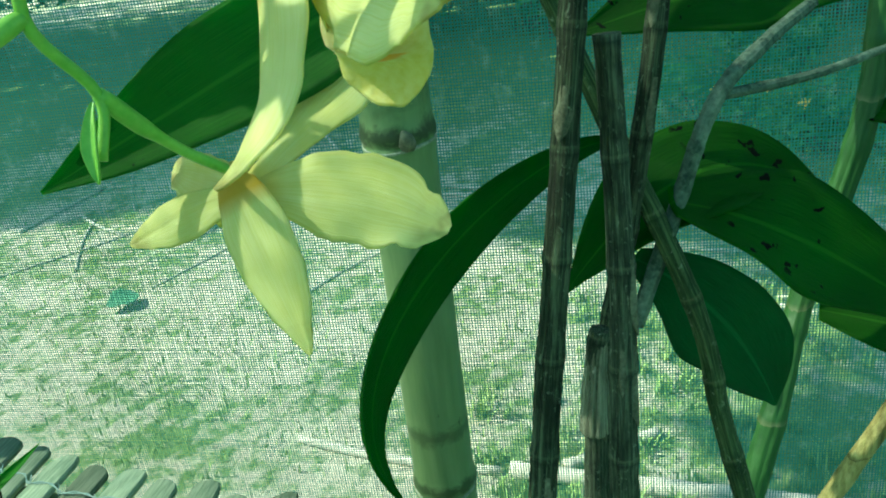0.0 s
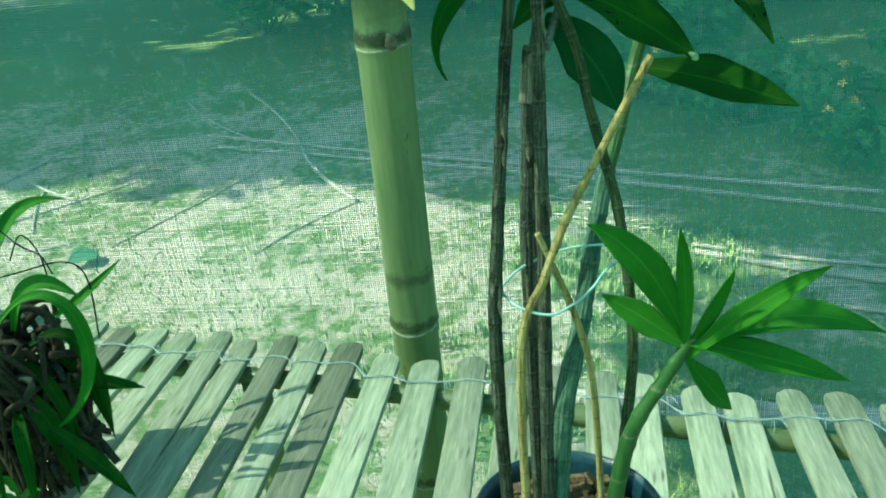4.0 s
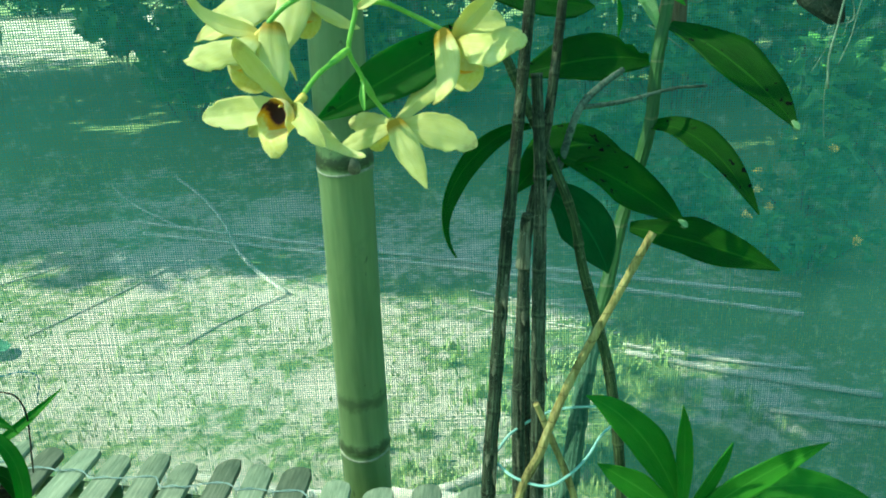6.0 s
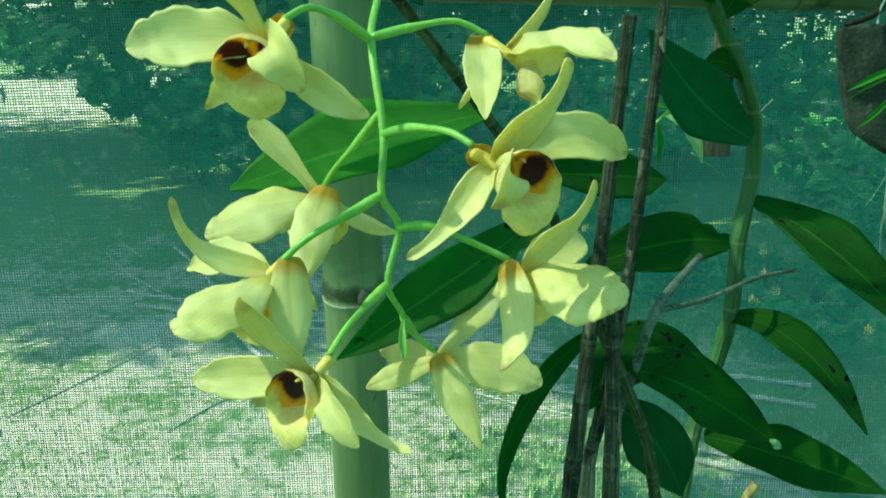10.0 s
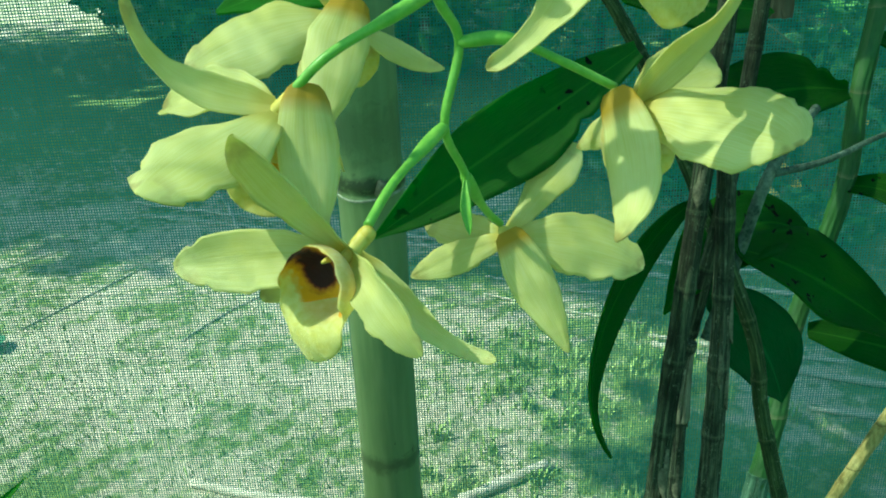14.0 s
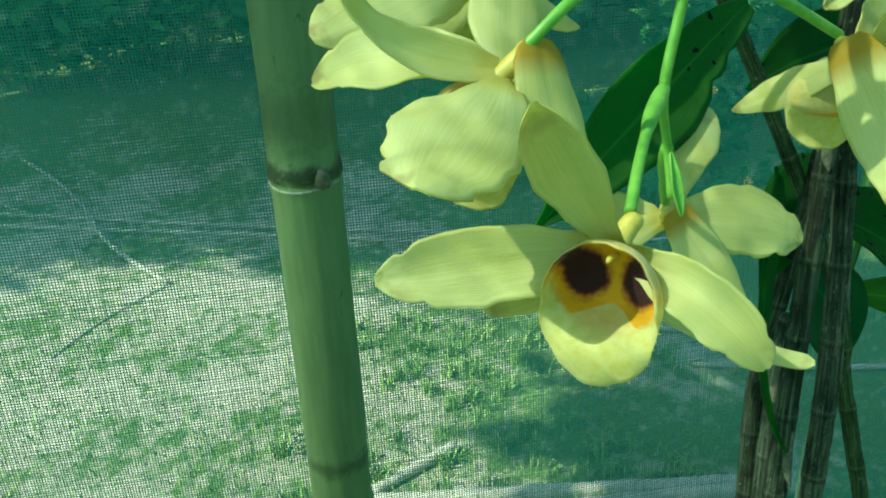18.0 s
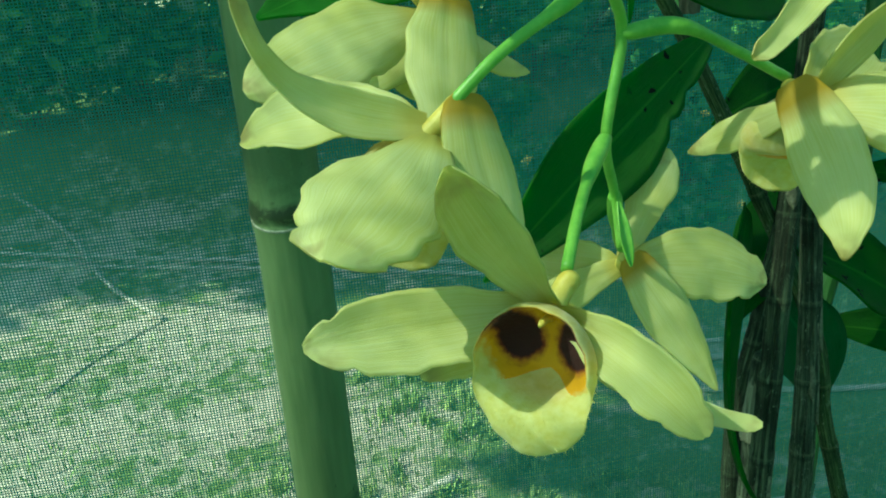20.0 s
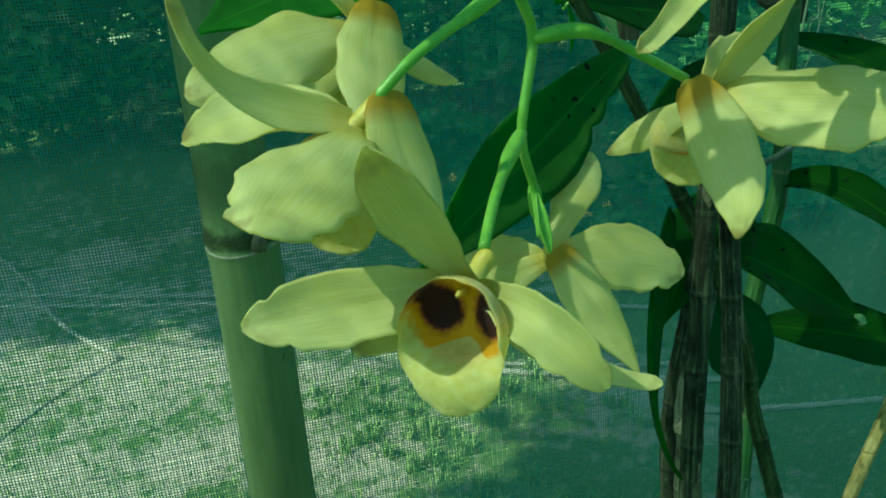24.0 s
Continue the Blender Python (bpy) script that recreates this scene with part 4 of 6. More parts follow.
def build_slats():
    rnd = random.Random(12)
    d = -0.42
    marks = []
    while d < 1.25:
        w = rnd.uniform(0.034, 0.042)
        e = EDGE_A + EDGE_DIR * d + SLAT_DIR * rnd.uniform(-0.012, 0.012)
        turn = rnd.uniform(-0.05, 0.05)
        direc = (SLAT_DIR + SLAT_SIDE * turn).normalized()
        L = 0.80
        sec = [(-0.5, 0.0), (-0.46, 0.0028), (-0.2, 0.0040), (0.0, 0.0044), (0.2, 0.0040), (0.46, 0.0028), (0.5, 0.0), (0.47, -0.006), (-0.47, -0.006)]
        v, f = [], []
        n = 14
        ph = rnd.uniform(0, 6)
        tilt = rnd.uniform(-0.06, 0.06)
        skew = rnd.uniform(-0.010, 0.010)
        for i in range(n + 1):
            t = i / n
            end = 0.80 if i == 0 else 0.97 if i == 1 else 1.0 + 0.05 * noise.noise((i * 0.9, ph, 0))
            for a, b in sec:
                lip = -0.004 * (2 * a) ** 2 + skew * a if i == 0 else 0.0
                v.append((a * w * end + 0.003 * math.sin(3 * t + ph), -L * (t if i > 1 else t * 0.25) + lip, b + a * w * tilt + 0.002 * math.sin(5 * t + ph)))
        m = len(sec)
        for i in range(n):
            for j in range(m):
                a, b = i * m + j, i * m + (j + 1) % m
                f.append((a, b, b + m, a + m))
        f += [tuple(range(m)), tuple(range(n * m + m - 1, n * m - 1, -1))]
        ob = part("slat", mesh("slat", v, f, M_SLAT, smooth=False), bench)
        ob.location = e + Vector((0, 0, BENCH_Z - 0.006))
        ob.rotation_euler = (0, 0, math.atan2(-direc.x, direc.y))
        marks.append((e, direc, w))
        d += w + rnd.uniform(0.012, 0.020)
    # two plies of plastic tape run along the slats, twisted together, with a turn down at every gap
    for back in (0.055, 0.50):
        for ply in (0, 1):
            line = []
            for k, (e, direc, w) in enumerate(marks):
                c = e - direc * back
                s = 1 if (k + ply) % 2 else -1
                line += [c - SLAT_SIDE * w * 0.45 + Vector((0, 0, BENCH_Z - 0.0005)) + SLAT_DIR * 0.0012 * s, c + Vector((0, 0, BENCH_Z + 0.0012)) - SLAT_DIR * 0.0016 * s,
                         c + SLAT_SIDE * w * 0.45 + Vector((0, 0, BENCH_Z - 0.0005)) + SLAT_DIR * 0.0010 * s]
            part("binding", tube("binding", spline(line, 3), 0.0007, M_STRING, 5), bench, "pale twisted plastic tape along the slats")
        for e, direc, w in marks:
            c = e - direc * back + SLAT_SIDE * (w * 0.5 + 0.008)
            turn_line = [c + Vector((0, 0, BENCH_Z - 0.001)), c - SLAT_DIR * 0.006 + Vector((0, 0, BENCH_Z - 0.010)), c - SLAT_DIR * 0.004 + Vector((0, 0, BENCH_Z - 0.030)), c + SLAT_DIR * 0.010 + Vector((0, 0, BENCH_Z - 0.034)), c + SLAT_DIR * 0.009 + Vector((0, 0, BENCH_Z - 0.008))]
            part("lashing", tube("lashing", spline(turn_line, 3), 0.0006, M_STRING, 5), bench)
            tail = [c + Vector((0, 0, BENCH_Z)), c + SLAT_SIDE * 0.006 - SLAT_DIR * 0.006 + Vector((0, 0, BENCH_Z + 0.004)), c + SLAT_SIDE * 0.010 - SLAT_DIR * 0.016 + Vector((0, 0, BENCH_Z + 0.002))]
            part("tape_end", tube("tape_end", spline(tail, 3), 0.0006, M_STRING, 4), bench)


build_slats()
for back in (0.06, 0.50):
    a, b = EDGE_A - EDGE_DIR * 0.45 - SLAT_DIR * back, EDGE_A + EDGE_DIR * 1.3 - SLAT_DIR * back
    a.z = b.z = BENCH_Z - 0.026
    line = [a.lerp(b, k / 30) for k in range(31)]
    part("cross_beam", tube("cross_beam", line, [0.013 + 0.0012 * (k % 6 == 0) for k in range(31)], M_BAMBOO_RAIL, 12), bench, "bamboo beam under the slats")
    for k in (1, 11, 20, 29):
        q = a.lerp(b, k / 30)
        part("leg", tube("leg", [Vector((q.x, q.y, z)) for z in (-0.03, 0.3, 0.6, BENCH_Z - 0.034)], 0.019, M_BAMBOO, 12), bench, "bamboo leg")


# ---- the flowering orchid in its pot ----
POT = Vector((0.064, 0.205, BENCH_Z))
orchid = thing("potted_orchid", "orchid with pale yellow flowers and old canes in blue pot", "orchid", at=(0, 0, 0))


def lathe(profile, seg=40):
    v, f = [], []
    for r, z in profile:
        for s in range(seg):
            a = 2 * math.pi * s / seg
            v.append((r * math.cos(a), r * math.sin(a), z))
    for k in range(len(profile) - 1):
        for s in range(seg):
            a, b = k * seg + s, k * seg + (s + 1) % seg
            f.append((a, b, b + seg, a + seg))
    f.append(tuple(range(seg - 1, -1, -1)))
    return v, f


pv, pf = lathe([(0.050, 0.001), (0.054, 0.004), (0.063, 0.112), (0.065, 0.127), (0.070, 0.130), (0.0715, 0.141), (0.0705, 0.151), (0.0685, 0.1515), (0.067, 0.141), (0.063, 0.12), (0.060, 0.10)])
pot = part("pot", mesh("pot", [Vector(q) + POT for q in pv], pf, M_POT), orchid, "dark blue round plastic pot")


def build_bark():
    rnd = random.Random(5)
    v, f = [], []
    for k in range(240):
        a, r = rnd.uniform(0, 6.28), 0.059 * math.sqrt(rnd.random())
        c = POT + Vector((r * math.cos(a), r * math.sin(a), 0.127 + 0.012 * rnd.random()))
        m = Matrix.Rotation(rnd.uniform(0, 6.28), 3, (rnd.random(), rnd.random(), rnd.random() + 0.1))
        s = (rnd.uniform(0.004, 0.011), rnd.uniform(0.003, 0.006), rnd.uniform(0.002, 0.004))
        n = len(v)
        for dx, dy, dz in ((-1, -1, -1), (1, -1, -1), (1, 1, -1), (-1, 1, -1), (-0.8, -0.7, 1), (0.9, -0.8, 1), (0.7, 0.8, 1), (-0.9, 0.8, 1)):
            v.append(c + m @ Vector((dx * s[0], dy * s[1], dz * s[2])))
        f += [tuple(n + i for i in q) for q in ((0, 3, 2, 1), (4, 5, 6, 7), (0, 1, 5, 4), (1, 2, 6, 5), (2, 3, 7, 6), (3, 0, 4, 7))]
    part("bark_chips", mesh("bark_chips", v, f, M_BARK, smooth=False), orchid, "brown bark potting chips")


build_bark()


def cane(points, r, material, label, step=0.028, name="cane", ribs=True, sheaths=0):
    """A jointed cane: furrowed between swollen, ringed nodes, with scraps of papery sheath."""
    scraps = []
    line = spline(points, 20)
    seg = 36
    salt = len(points) + r * 900
    dist, rad, joints, along = 0.0, [], [], []
    for k, q in enumerate(line):
        if k:
            dist += (q - line[k - 1]).length
        along.append(dist / step + 0.25 * noise.noise((dist * 9, salt, 0)))
        ph = along[-1] % 1.0
        near = math.exp(-((min(ph, 1 - ph)) / 0.09) ** 2)
        t = k / (len(line) - 1)
        joints.append(near)
        rad.append(r * (0.90 + 0.15 * near + 0.07 * math.sin(3 * t + r * 3000)) * (0.74 + 0.34 * t))
    v, f = tube_data(line, rad, seg)
    if ribs:
        for k, c in enumerate(line):
            for s in range(seg):
                a = 2 * math.pi * s / seg
                furrow = 0.16 * (0.55 - abs(math.sin(4.5 * a + 1.2 * noise.noise((along[k] * 0.8, salt, 1)))) ** 0.6 * -1.0 - 0.95) + 0.05 * math.sin(13 * a + salt)
                rough = 0.12 * noise.noise((s * 1.37, k * 0.06, salt)) + 0.07 * noise.noise((s * 3.1, k * 0.35, salt + 5))
                amp = 1 + (furrow + rough) * (1 - 0.65 * joints[k])
                v[k * seg + s] = c + (v[k * seg + s] - c) * amp
    body = mesh(name, v, f, material, [(s / seg, along[k]) for k in range(len(line)) for s in range(seg)])
    if sheaths:
        rnd = random.Random(int(r * 1e6) + len(points))
        for k in range(sheaths):
            i = rnd.randrange(4, len(line) - 16)
            a = rnd.uniform(3.6, 5.8)
            o = Vector((math.cos(a), math.sin(a), 0)) * rad[i] * 1.06
            d = (line[i + 6] - line[i]).normalized()
            L = rnd.uniform(0.010, 0.026)
            scraps.append(((line[i] + o, line[i] + o + d * L * 0.5 + o * 0.12, line[i] + o * rnd.uniform(1.0, 1.5) + d * L), rnd.uniform(0.0025, 0.005), o))
    ob = part(name, body, orchid, label)
    for (a, b, c), w, o in scraps:
        part("sheath_scrap", blade("sheath_scrap", a, b, c, w, o, M_SHEATH, strap, -0.8, 0.05, 0.0002, 6, 4), ob, "papery grey scrap of old sheath")
    return ob


cane([(0.0660, 0.232, 1.525), (0.0540, 0.226, 1.43), (0.0430, 0.218, 1.352), (0.0345, 0.211, 1.291), (0.0262, 0.2030, 1.2216), (0.0190, 0.196, 1.1424), (0.020, 0.197, 0.965)], 0.0040, M_CANE_OLD, "dark leafless old cane", sheaths=7)
cane([(0.0600, 0.227, 1.410), (0.0605, 0.222, 1.3498), (0.0585, 0.2175, 1.300), (0.0576, 0.2165, 1.2505), (0.0537, 0.2088, 1.1341), (0.0482, 0.2011, 0.965)], 0.0042, M_CANE_GREY, "grey shrivelled old cane with a broken top", sheaths=7)
cane([(0.0574, 0.238, 1.326), (0.0555, 0.238, 1.313), (0.0530, 0.236, 1.260), (0.0480, 0.230, 1.180), (0.0450, 0.215, 0.965)], 0.0039, M_CANE_GREY, "grey flecked old cane with a broken top", sheaths=6)
cane([(0.0573, 0.2379, 1.325), (0.0558, 0.2379, 1.315), (0.0548, 0.2374, 1.304), (0.0540, 0.2370, 1.292)], 0.0038, M_SHEATH_PALE, "pale dry sheath left on the old cane", 0.05, "sheath")
cane([(0.0954, 0.2601, 1.545), (0.0886, 0.256, 1.486), (0.0763, 0.2494, 1.3973), (0.0660, 0.2500, 1.3350), (0.0600, 0.2510, 1.300), (0.0580, 0.250, 1.240), (0.056, 0.235, 0.965)], 0.0036, M_CANE_OLD, "slender dark old cane", sheaths=4)
FLOWER_CANE = [(-0.054, 0.255, 1.561), (-0.030, 0.265, 1.538), (0.010, 0.274, 1.487), (0.042, 0.272, 1.440), (0.062, 0.258, 1.390), (0.0862, 0.2440, 1.3258), (0.0938, 0.2425, 1.2883),
               (0.1005, 0.2400, 1.2599), (0.1115, 0.2350, 1.2108), (0.1170, 0.2240, 1.1385), (0.1119, 0.2120, 1.0791), (0.0934, 0.2008, 0.965)]
cane(FLOWER_CANE, 0.0035, M_CANE_MIXED, "green and grey flowering cane bent over at its top")
GREEN_CANE = [(0.100, 0.288, 1.600), (0.118, 0.2927, 1.566), (0.146, 0.305, 1.523), (0.168, 0.306, 1.480), (0.176, 0.312, 1.446), (0.1665, 0.305, 1.40), (0.161, 0.299, 1.360), (0.1409, 0.2938, 1.2958),
              (0.1263, 0.2781, 1.2604), (0.1104, 0.2654, 1.218), (0.0985, 0.2534, 1.178), (0.0855, 0.2388, 1.1294), (0.0669, 0.2205, 1.0683), (0.055, 0.204, 0.965)]
cane(GREEN_CANE, 0.0052, M_CANE_GREEN, "smooth green leafy cane", 0.034)
cane([(0.1146, 0.2690, 1.230), (0.1104, 0.2654, 1.218), (0.0985, 0.2534, 1.178), (0.0855, 0.2388, 1.1294), (0.0669, 0.2205, 1.0683), (0.055, 0.204, 0.970)], 0.0074, M_CANE_SHEATH, "grey-green papery sheath round the base of the green cane", 0.034, "sheath")
cane([(0.1172, 0.193, 1.3224), (0.092, 0.1913, 1.279), (0.0668, 0.1894, 1.234), (0.0509, 0.1879, 1.1957), (0.0333, 0.1858, 1.143), (0.030, 0.1821, 0.965)], 0.0030, M_STICK, "dry straw-yellow cane leaning across the others", 0.02)
cane([(0.0480, 0.19, 1.225), (0.0553, 0.19, 1.2056), (0.0712, 0.19, 1.1595), (0.0807, 0.19, 1.1063), (0.087, 0.19, 0.965)], 0.0022, M_STICK, "thin dry brown cane")
cane([(0.1374, 0.2928, 1.399), (0.116, 0.274, 1.393), (0.0957, 0.258, 1.3815), (0.082, 0.252, 1.350), (0.070, 0.248, 1.320)], 0.0024, M_TWIG, "grey crooked dry branch", 0.012, "dry_branch")
cane([(0.203, 0.304, 1.383), (0.170, 0.290, 1.385), (0.130, 0.270, 1.383), (0.097, 0.259, 1.383)], 0.0014, M_TWIG, "thin pale dry twig", 0.02, "dry_twig")


def leaf(base, ctrl, tip, width, normal, label="", material=None, cup=0.25, tip_pale=False, seed=1, bite=(), parent=None):
    ob = part("leaf", blade("leaf", base, ctrl, tip, width, normal, material or M_LEAF, leaf_shape, cup, 0.012, 0.0005, 26, 10, seed, bite), parent or orchid, label)
    if tip_pale:
        b, c, t = Vector(base), Vector(ctrl), Vector(tip)
        q = bezier(b, c, t, 0.94)
        d = (t - q) * 1.03
        part("leaf_tip", blade("leaf_tip", q, q + d * 0.5, q + d, width * 0.12, normal, M_LEAF_TIP, petal_shape, 0.3, 0, 0.0009, 6, 6), ob, "pale withered leaf tip")
    return ob


leaf((0.1783, 0.3149, 1.4234), (0.204, 0.268, 1.409), (0.237, 0.247, 1.361), 0.040, (0.30, -0.86, 0.40), "dark green leaf with a pale tip", tip_pale=True, seed=1)
leaf((0.1611, 0.2987, 1.3598), (0.187, 0.272, 1.367), (0.214, 0.245, 1.308), 0.027, (0.3, -0.80, 0.5), "dark green pointed drooping leaf", seed=2)
leaf((0.1615, 0.3065, 1.4020), (0.125, 0.300, 1.412), (0.0616, 0.276, 1.4015), 0.034, (-0.1, -0.82, 0.55), "dark green arched leaf torn near its base", seed=3, bite=((0.10, 1, 0.6, 0.04), (0.22, 1, 0.35, 0.03)))
leaf((0.0416, 0.2788, 1.452), (0.085, 0.300, 1.445), (0.1256, 0.3135, 1.4379), 0.032, (0, -0.8, 0.6), "dark green horizontal leaf", seed=4)
leaf((0.0814, 0.251, 1.3563), (0.124, 0.272, 1.339), (0.168, 0.252, 1.302), 0.038, (0.1, -0.72, 0.70), "dark spotted leaf with a torn pale tip", tip_pale=True, seed=5, bite=((0.93, 1, 0.5, 0.02),))
leaf((0.138, 0.2871, 1.3407), (0.095, 0.275, 1.375), (0.0499, 0.2457, 1.3351), 0.034, (-0.1, -0.65, 0.75), "dark green leaf arching over the canes", seed=6)
leaf((0.1453, 0.2898, 1.2919), (0.186, 0.276, 1.285), (0.241, 0.257, 1.262), 0.034, (0.1, -0.68, 0.72), "dark green horizontal leaf", seed=7)
leaf((0.072, 0.256, 1.338), (0.105, 0.262, 1.315), (0.123, 0.271, 1.268), 0.034, (-0.2, -0.9, 0.25), "green backlit hanging leaf", M_LEAF_BLUE, seed=8)
leaf((0.0663, 0.262, 1.3730), [(0.035, 0.222, 1.386), (-0.020, 0.182, 1.358)], (0.0014, 0.1766, 1.3254), 0.0135, (0.85, -0.40, 0.35), "narrow spotted leaf curling down", seed=9)
leaf((0.036, 0.250, 1.4370), (-0.015, 0.225, 1.417), (-0.0645, 0.200, 1.397), 0.027, (0.36, -0.78, 0.42), "broad spotted leaf behind the flowers", M_LEAF_LIT, seed=10, bite=((0.18, -1, 0.35, 0.02), (0.30, -1, 0.3, 0.015)))
leaf((0.010, 0.272, 1.482), (-0.046, 0.252, 1.476), (-0.102, 0.2407, 1.459), 0.040, (-0.05, -0.70, 0.70), "broad green leaf behind the upper flowers", M_LEAF_YOUNG, seed=11)
leaf((-0.0423, 0.262, 1.5463), (-0.085, 0.248, 1.544), (-0.1293, 0.242, 1.5463), 0.030, (0.0, -0.72, 0.68), "green leaf at the top of the flowering cane, nicked at its edge", M_LEAF_GLOSS, seed=12, bite=((0.30, 1, 0.16, 0.02), (0.36, 1, 0.12, 0.015)))
leaf((-0.040, 0.262, 1.545), (-0.028, 0.258, 1.545), (-0.017, 0.2586, 1.5311), 0.018, (0.1, -0.8, 0.5), "small bluish green leaf", M_LEAF_BLUE, seed=13)
leaf((0.116, 0.2920, 1.570), (0.080, 0.322, 1.610), (0.0436, 0.3487, 1.6191), 0.026, (-0.2, -0.6, 0.8), "green leaf near the cane top", seed=14)
leaf((0.110, 0.290, 1.580), (0.125, 0.280, 1.625), (0.100, 0.285, 1.680), 0.034, (0.1, -0.95, 0.2), "upright green leaf at the cane top", seed=15)
leaf((0.122, 0.2930, 1.562), (0.135, 0.295, 1.585), (0.153, 0.3046, 1.594), 0.038, (0.1, -0.9, 0.4), "short rounded dark leaf", seed=16)
leaf((0.121, 0.2925, 1.563), (0.078, 0.310, 1.559), (0.029, 0.3272, 1.5475), 0.036, (-0.1, -0.75, 0.65), "broad dark leaf in front of the rail", seed=17)
leaf((0.140, 0.300, 1.532), (0.120, 0.296, 1.540), (0.105, 0.292, 1.543), 0.016, (0, -0.8, 0.6), "small olive leaf", M_LEAF, seed=18)
leaf((0.146, 0.304, 1.523), (0.160, 0.300, 1.545), (0.176, 0.305, 1.548), 0.022, (0.1, -0.85, 0.5), "small dark leaf", seed=19)
leaf((0.1690, 0.305, 1.460), (0.135, 0.300, 1.475), (0.108, 0.305, 1.518), 0.034, (-0.35, -0.85, 0.1), "bluish green shaded leaf", M_LEAF_BLUE, seed=20)
leaf((0.164, 0.306, 1.490), (0.150, 0.300, 1.505), (0.136, 0.300, 1.500), 0.016, (0, -0.8, 0.6), "small dark leaf", seed=21)

part("withered_sheath", blade("withered_sheath", (-0.036, 0.2487, 1.5418), (-0.046, 0.250, 1.553), (-0.0548, 0.253, 1.562), 0.0022, (0, -1, 0.3), M_WITHERED, strap, 0.6, 0.02, 0.0006), orchid, "white withered sheath at the cane tip")

# new shoot rising from the pot
shoot_top = Vector((0.137, 0.172, 1.147))
cane([(0.139, 0.172, 1.150), (0.124, 0.174, 1.122), (0.100, 0.178, 1.070), (0.084, 0.182, 0.965)], 0.0058, M_CANE_GREEN, "green fleshy new shoot", 0.022, "shoot", False)
for k, (tip, ctrl, w, nrm) in enumerate((((0.077, 0.185, 1.2288), (0.112, 0.172, 1.215), 0.022, (-0.4, -0.7, 0.6)), ((0.262, 0.165, 1.137), (0.195, 0.168, 1.175), 0.022, (0.1, -0.6, 0.8)),
                                         ((0.120, 0.150, 1.236), (0.130, 0.162, 1.200), 0.010, (-0.3, -0.9, 0.2)), ((0.206, 0.140, 1.205), (0.165, 0.155, 1.178), 0.015, (0.2, -0.7, 0.7)),
                                         ((0.232, 0.150, 1.116), (0.175, 0.160, 1.140), 0.020, (0.0, -0.6, 0.8)), ((0.0865, 0.1889, 1.1784), (0.110, 0.180, 1.165), 0.018, (-0.4, -0.7, 0.5)),
                                         ((0.158, 0.160, 1.200), (0.150, 0.165, 1.175), 0.010, (0.2, -0.9, 0.3)), ((0.170, 0.178, 1.085), (0.150, 0.172, 1.110), 0.018, (0.1, -0.7, 0.6)))):
    leaf(shoot_top - Vector((0.002, 0, 0.004 * (k % 4))), ctrl, tip, w, nrm, "bright green young leaf", M_LEAF_YOUNG, 0.3, seed=30 + k)

# plastic ribbon round the canes
tie_line = spline([(0.0245, 0.204, 1.183), (0.034, 0.190, 1.177), (0.052, 0.182, 1.173), (0.068, 0.186, 1.176), (0.082, 0.194, 1.181), (0.0975, 0.206, 1.189), (0.120, 0.212, 1.196), (0.112, 0.226, 1.193), (0.078, 0.240, 1.188), (0.045, 0.226, 1.186), (0.0245, 0.204, 1.183)], 6)
tie = part("ribbon_tie", tube("ribbon_tie", tie_line, 0.0009, M_RIBBON, 6), orchid, "pale turquoise plastic ribbon round the canes")


# ---- flowers ----
# half widths along a tepal: (share of its length, share of its greatest width)
OUTLINES = {
    "petal": ((0, 0.26), (0.14, 0.58), (0.34, 0.92), (0.55, 1.0), (0.74, 0.90), (0.87, 0.66), (0.95, 0.40), (1, 0.10)),
    "sepal": ((0, 0.42), (0.03, 0.62), (0.10, 0.78), (0.28, 1.0), (0.48, 0.96), (0.70, 0.68), (0.88, 0.32), (0.96, 0.16), (1, 0.04)),
    "dorsal_sepal": ((0, 0.36), (0.2, 0.46), (0.45, 0.78), (0.66, 1.0), (0.85, 0.86), (0.95, 0.52), (1, 0.12)),
    "long_sepal": ((0, 0.45), (0.2, 0.70), (0.45, 1.0), (0.66, 0.94), (0.84, 0.62), (0.95, 0.32), (1, 0.08)),
    "tail_sepal": ((0, 0.50), (0.15, 0.90), (0.34, 1.0), (0.50, 0.80), (0.66, 0.50), (0.85, 0.36), (0.96, 0.34), (1, 0.10)),
}


def outline(stops, u):
    """Smooth width at u along a tepal."""
    for (a, p), (b, q) in zip(stops, stops[1:]):
        if u <= b:
            t = (u - a) / (b - a)
            t = 0.5 * t + 0.5 * t * t * (3 - 2 * t)
            return p + (q - p) * t
    return stops[-1][1]


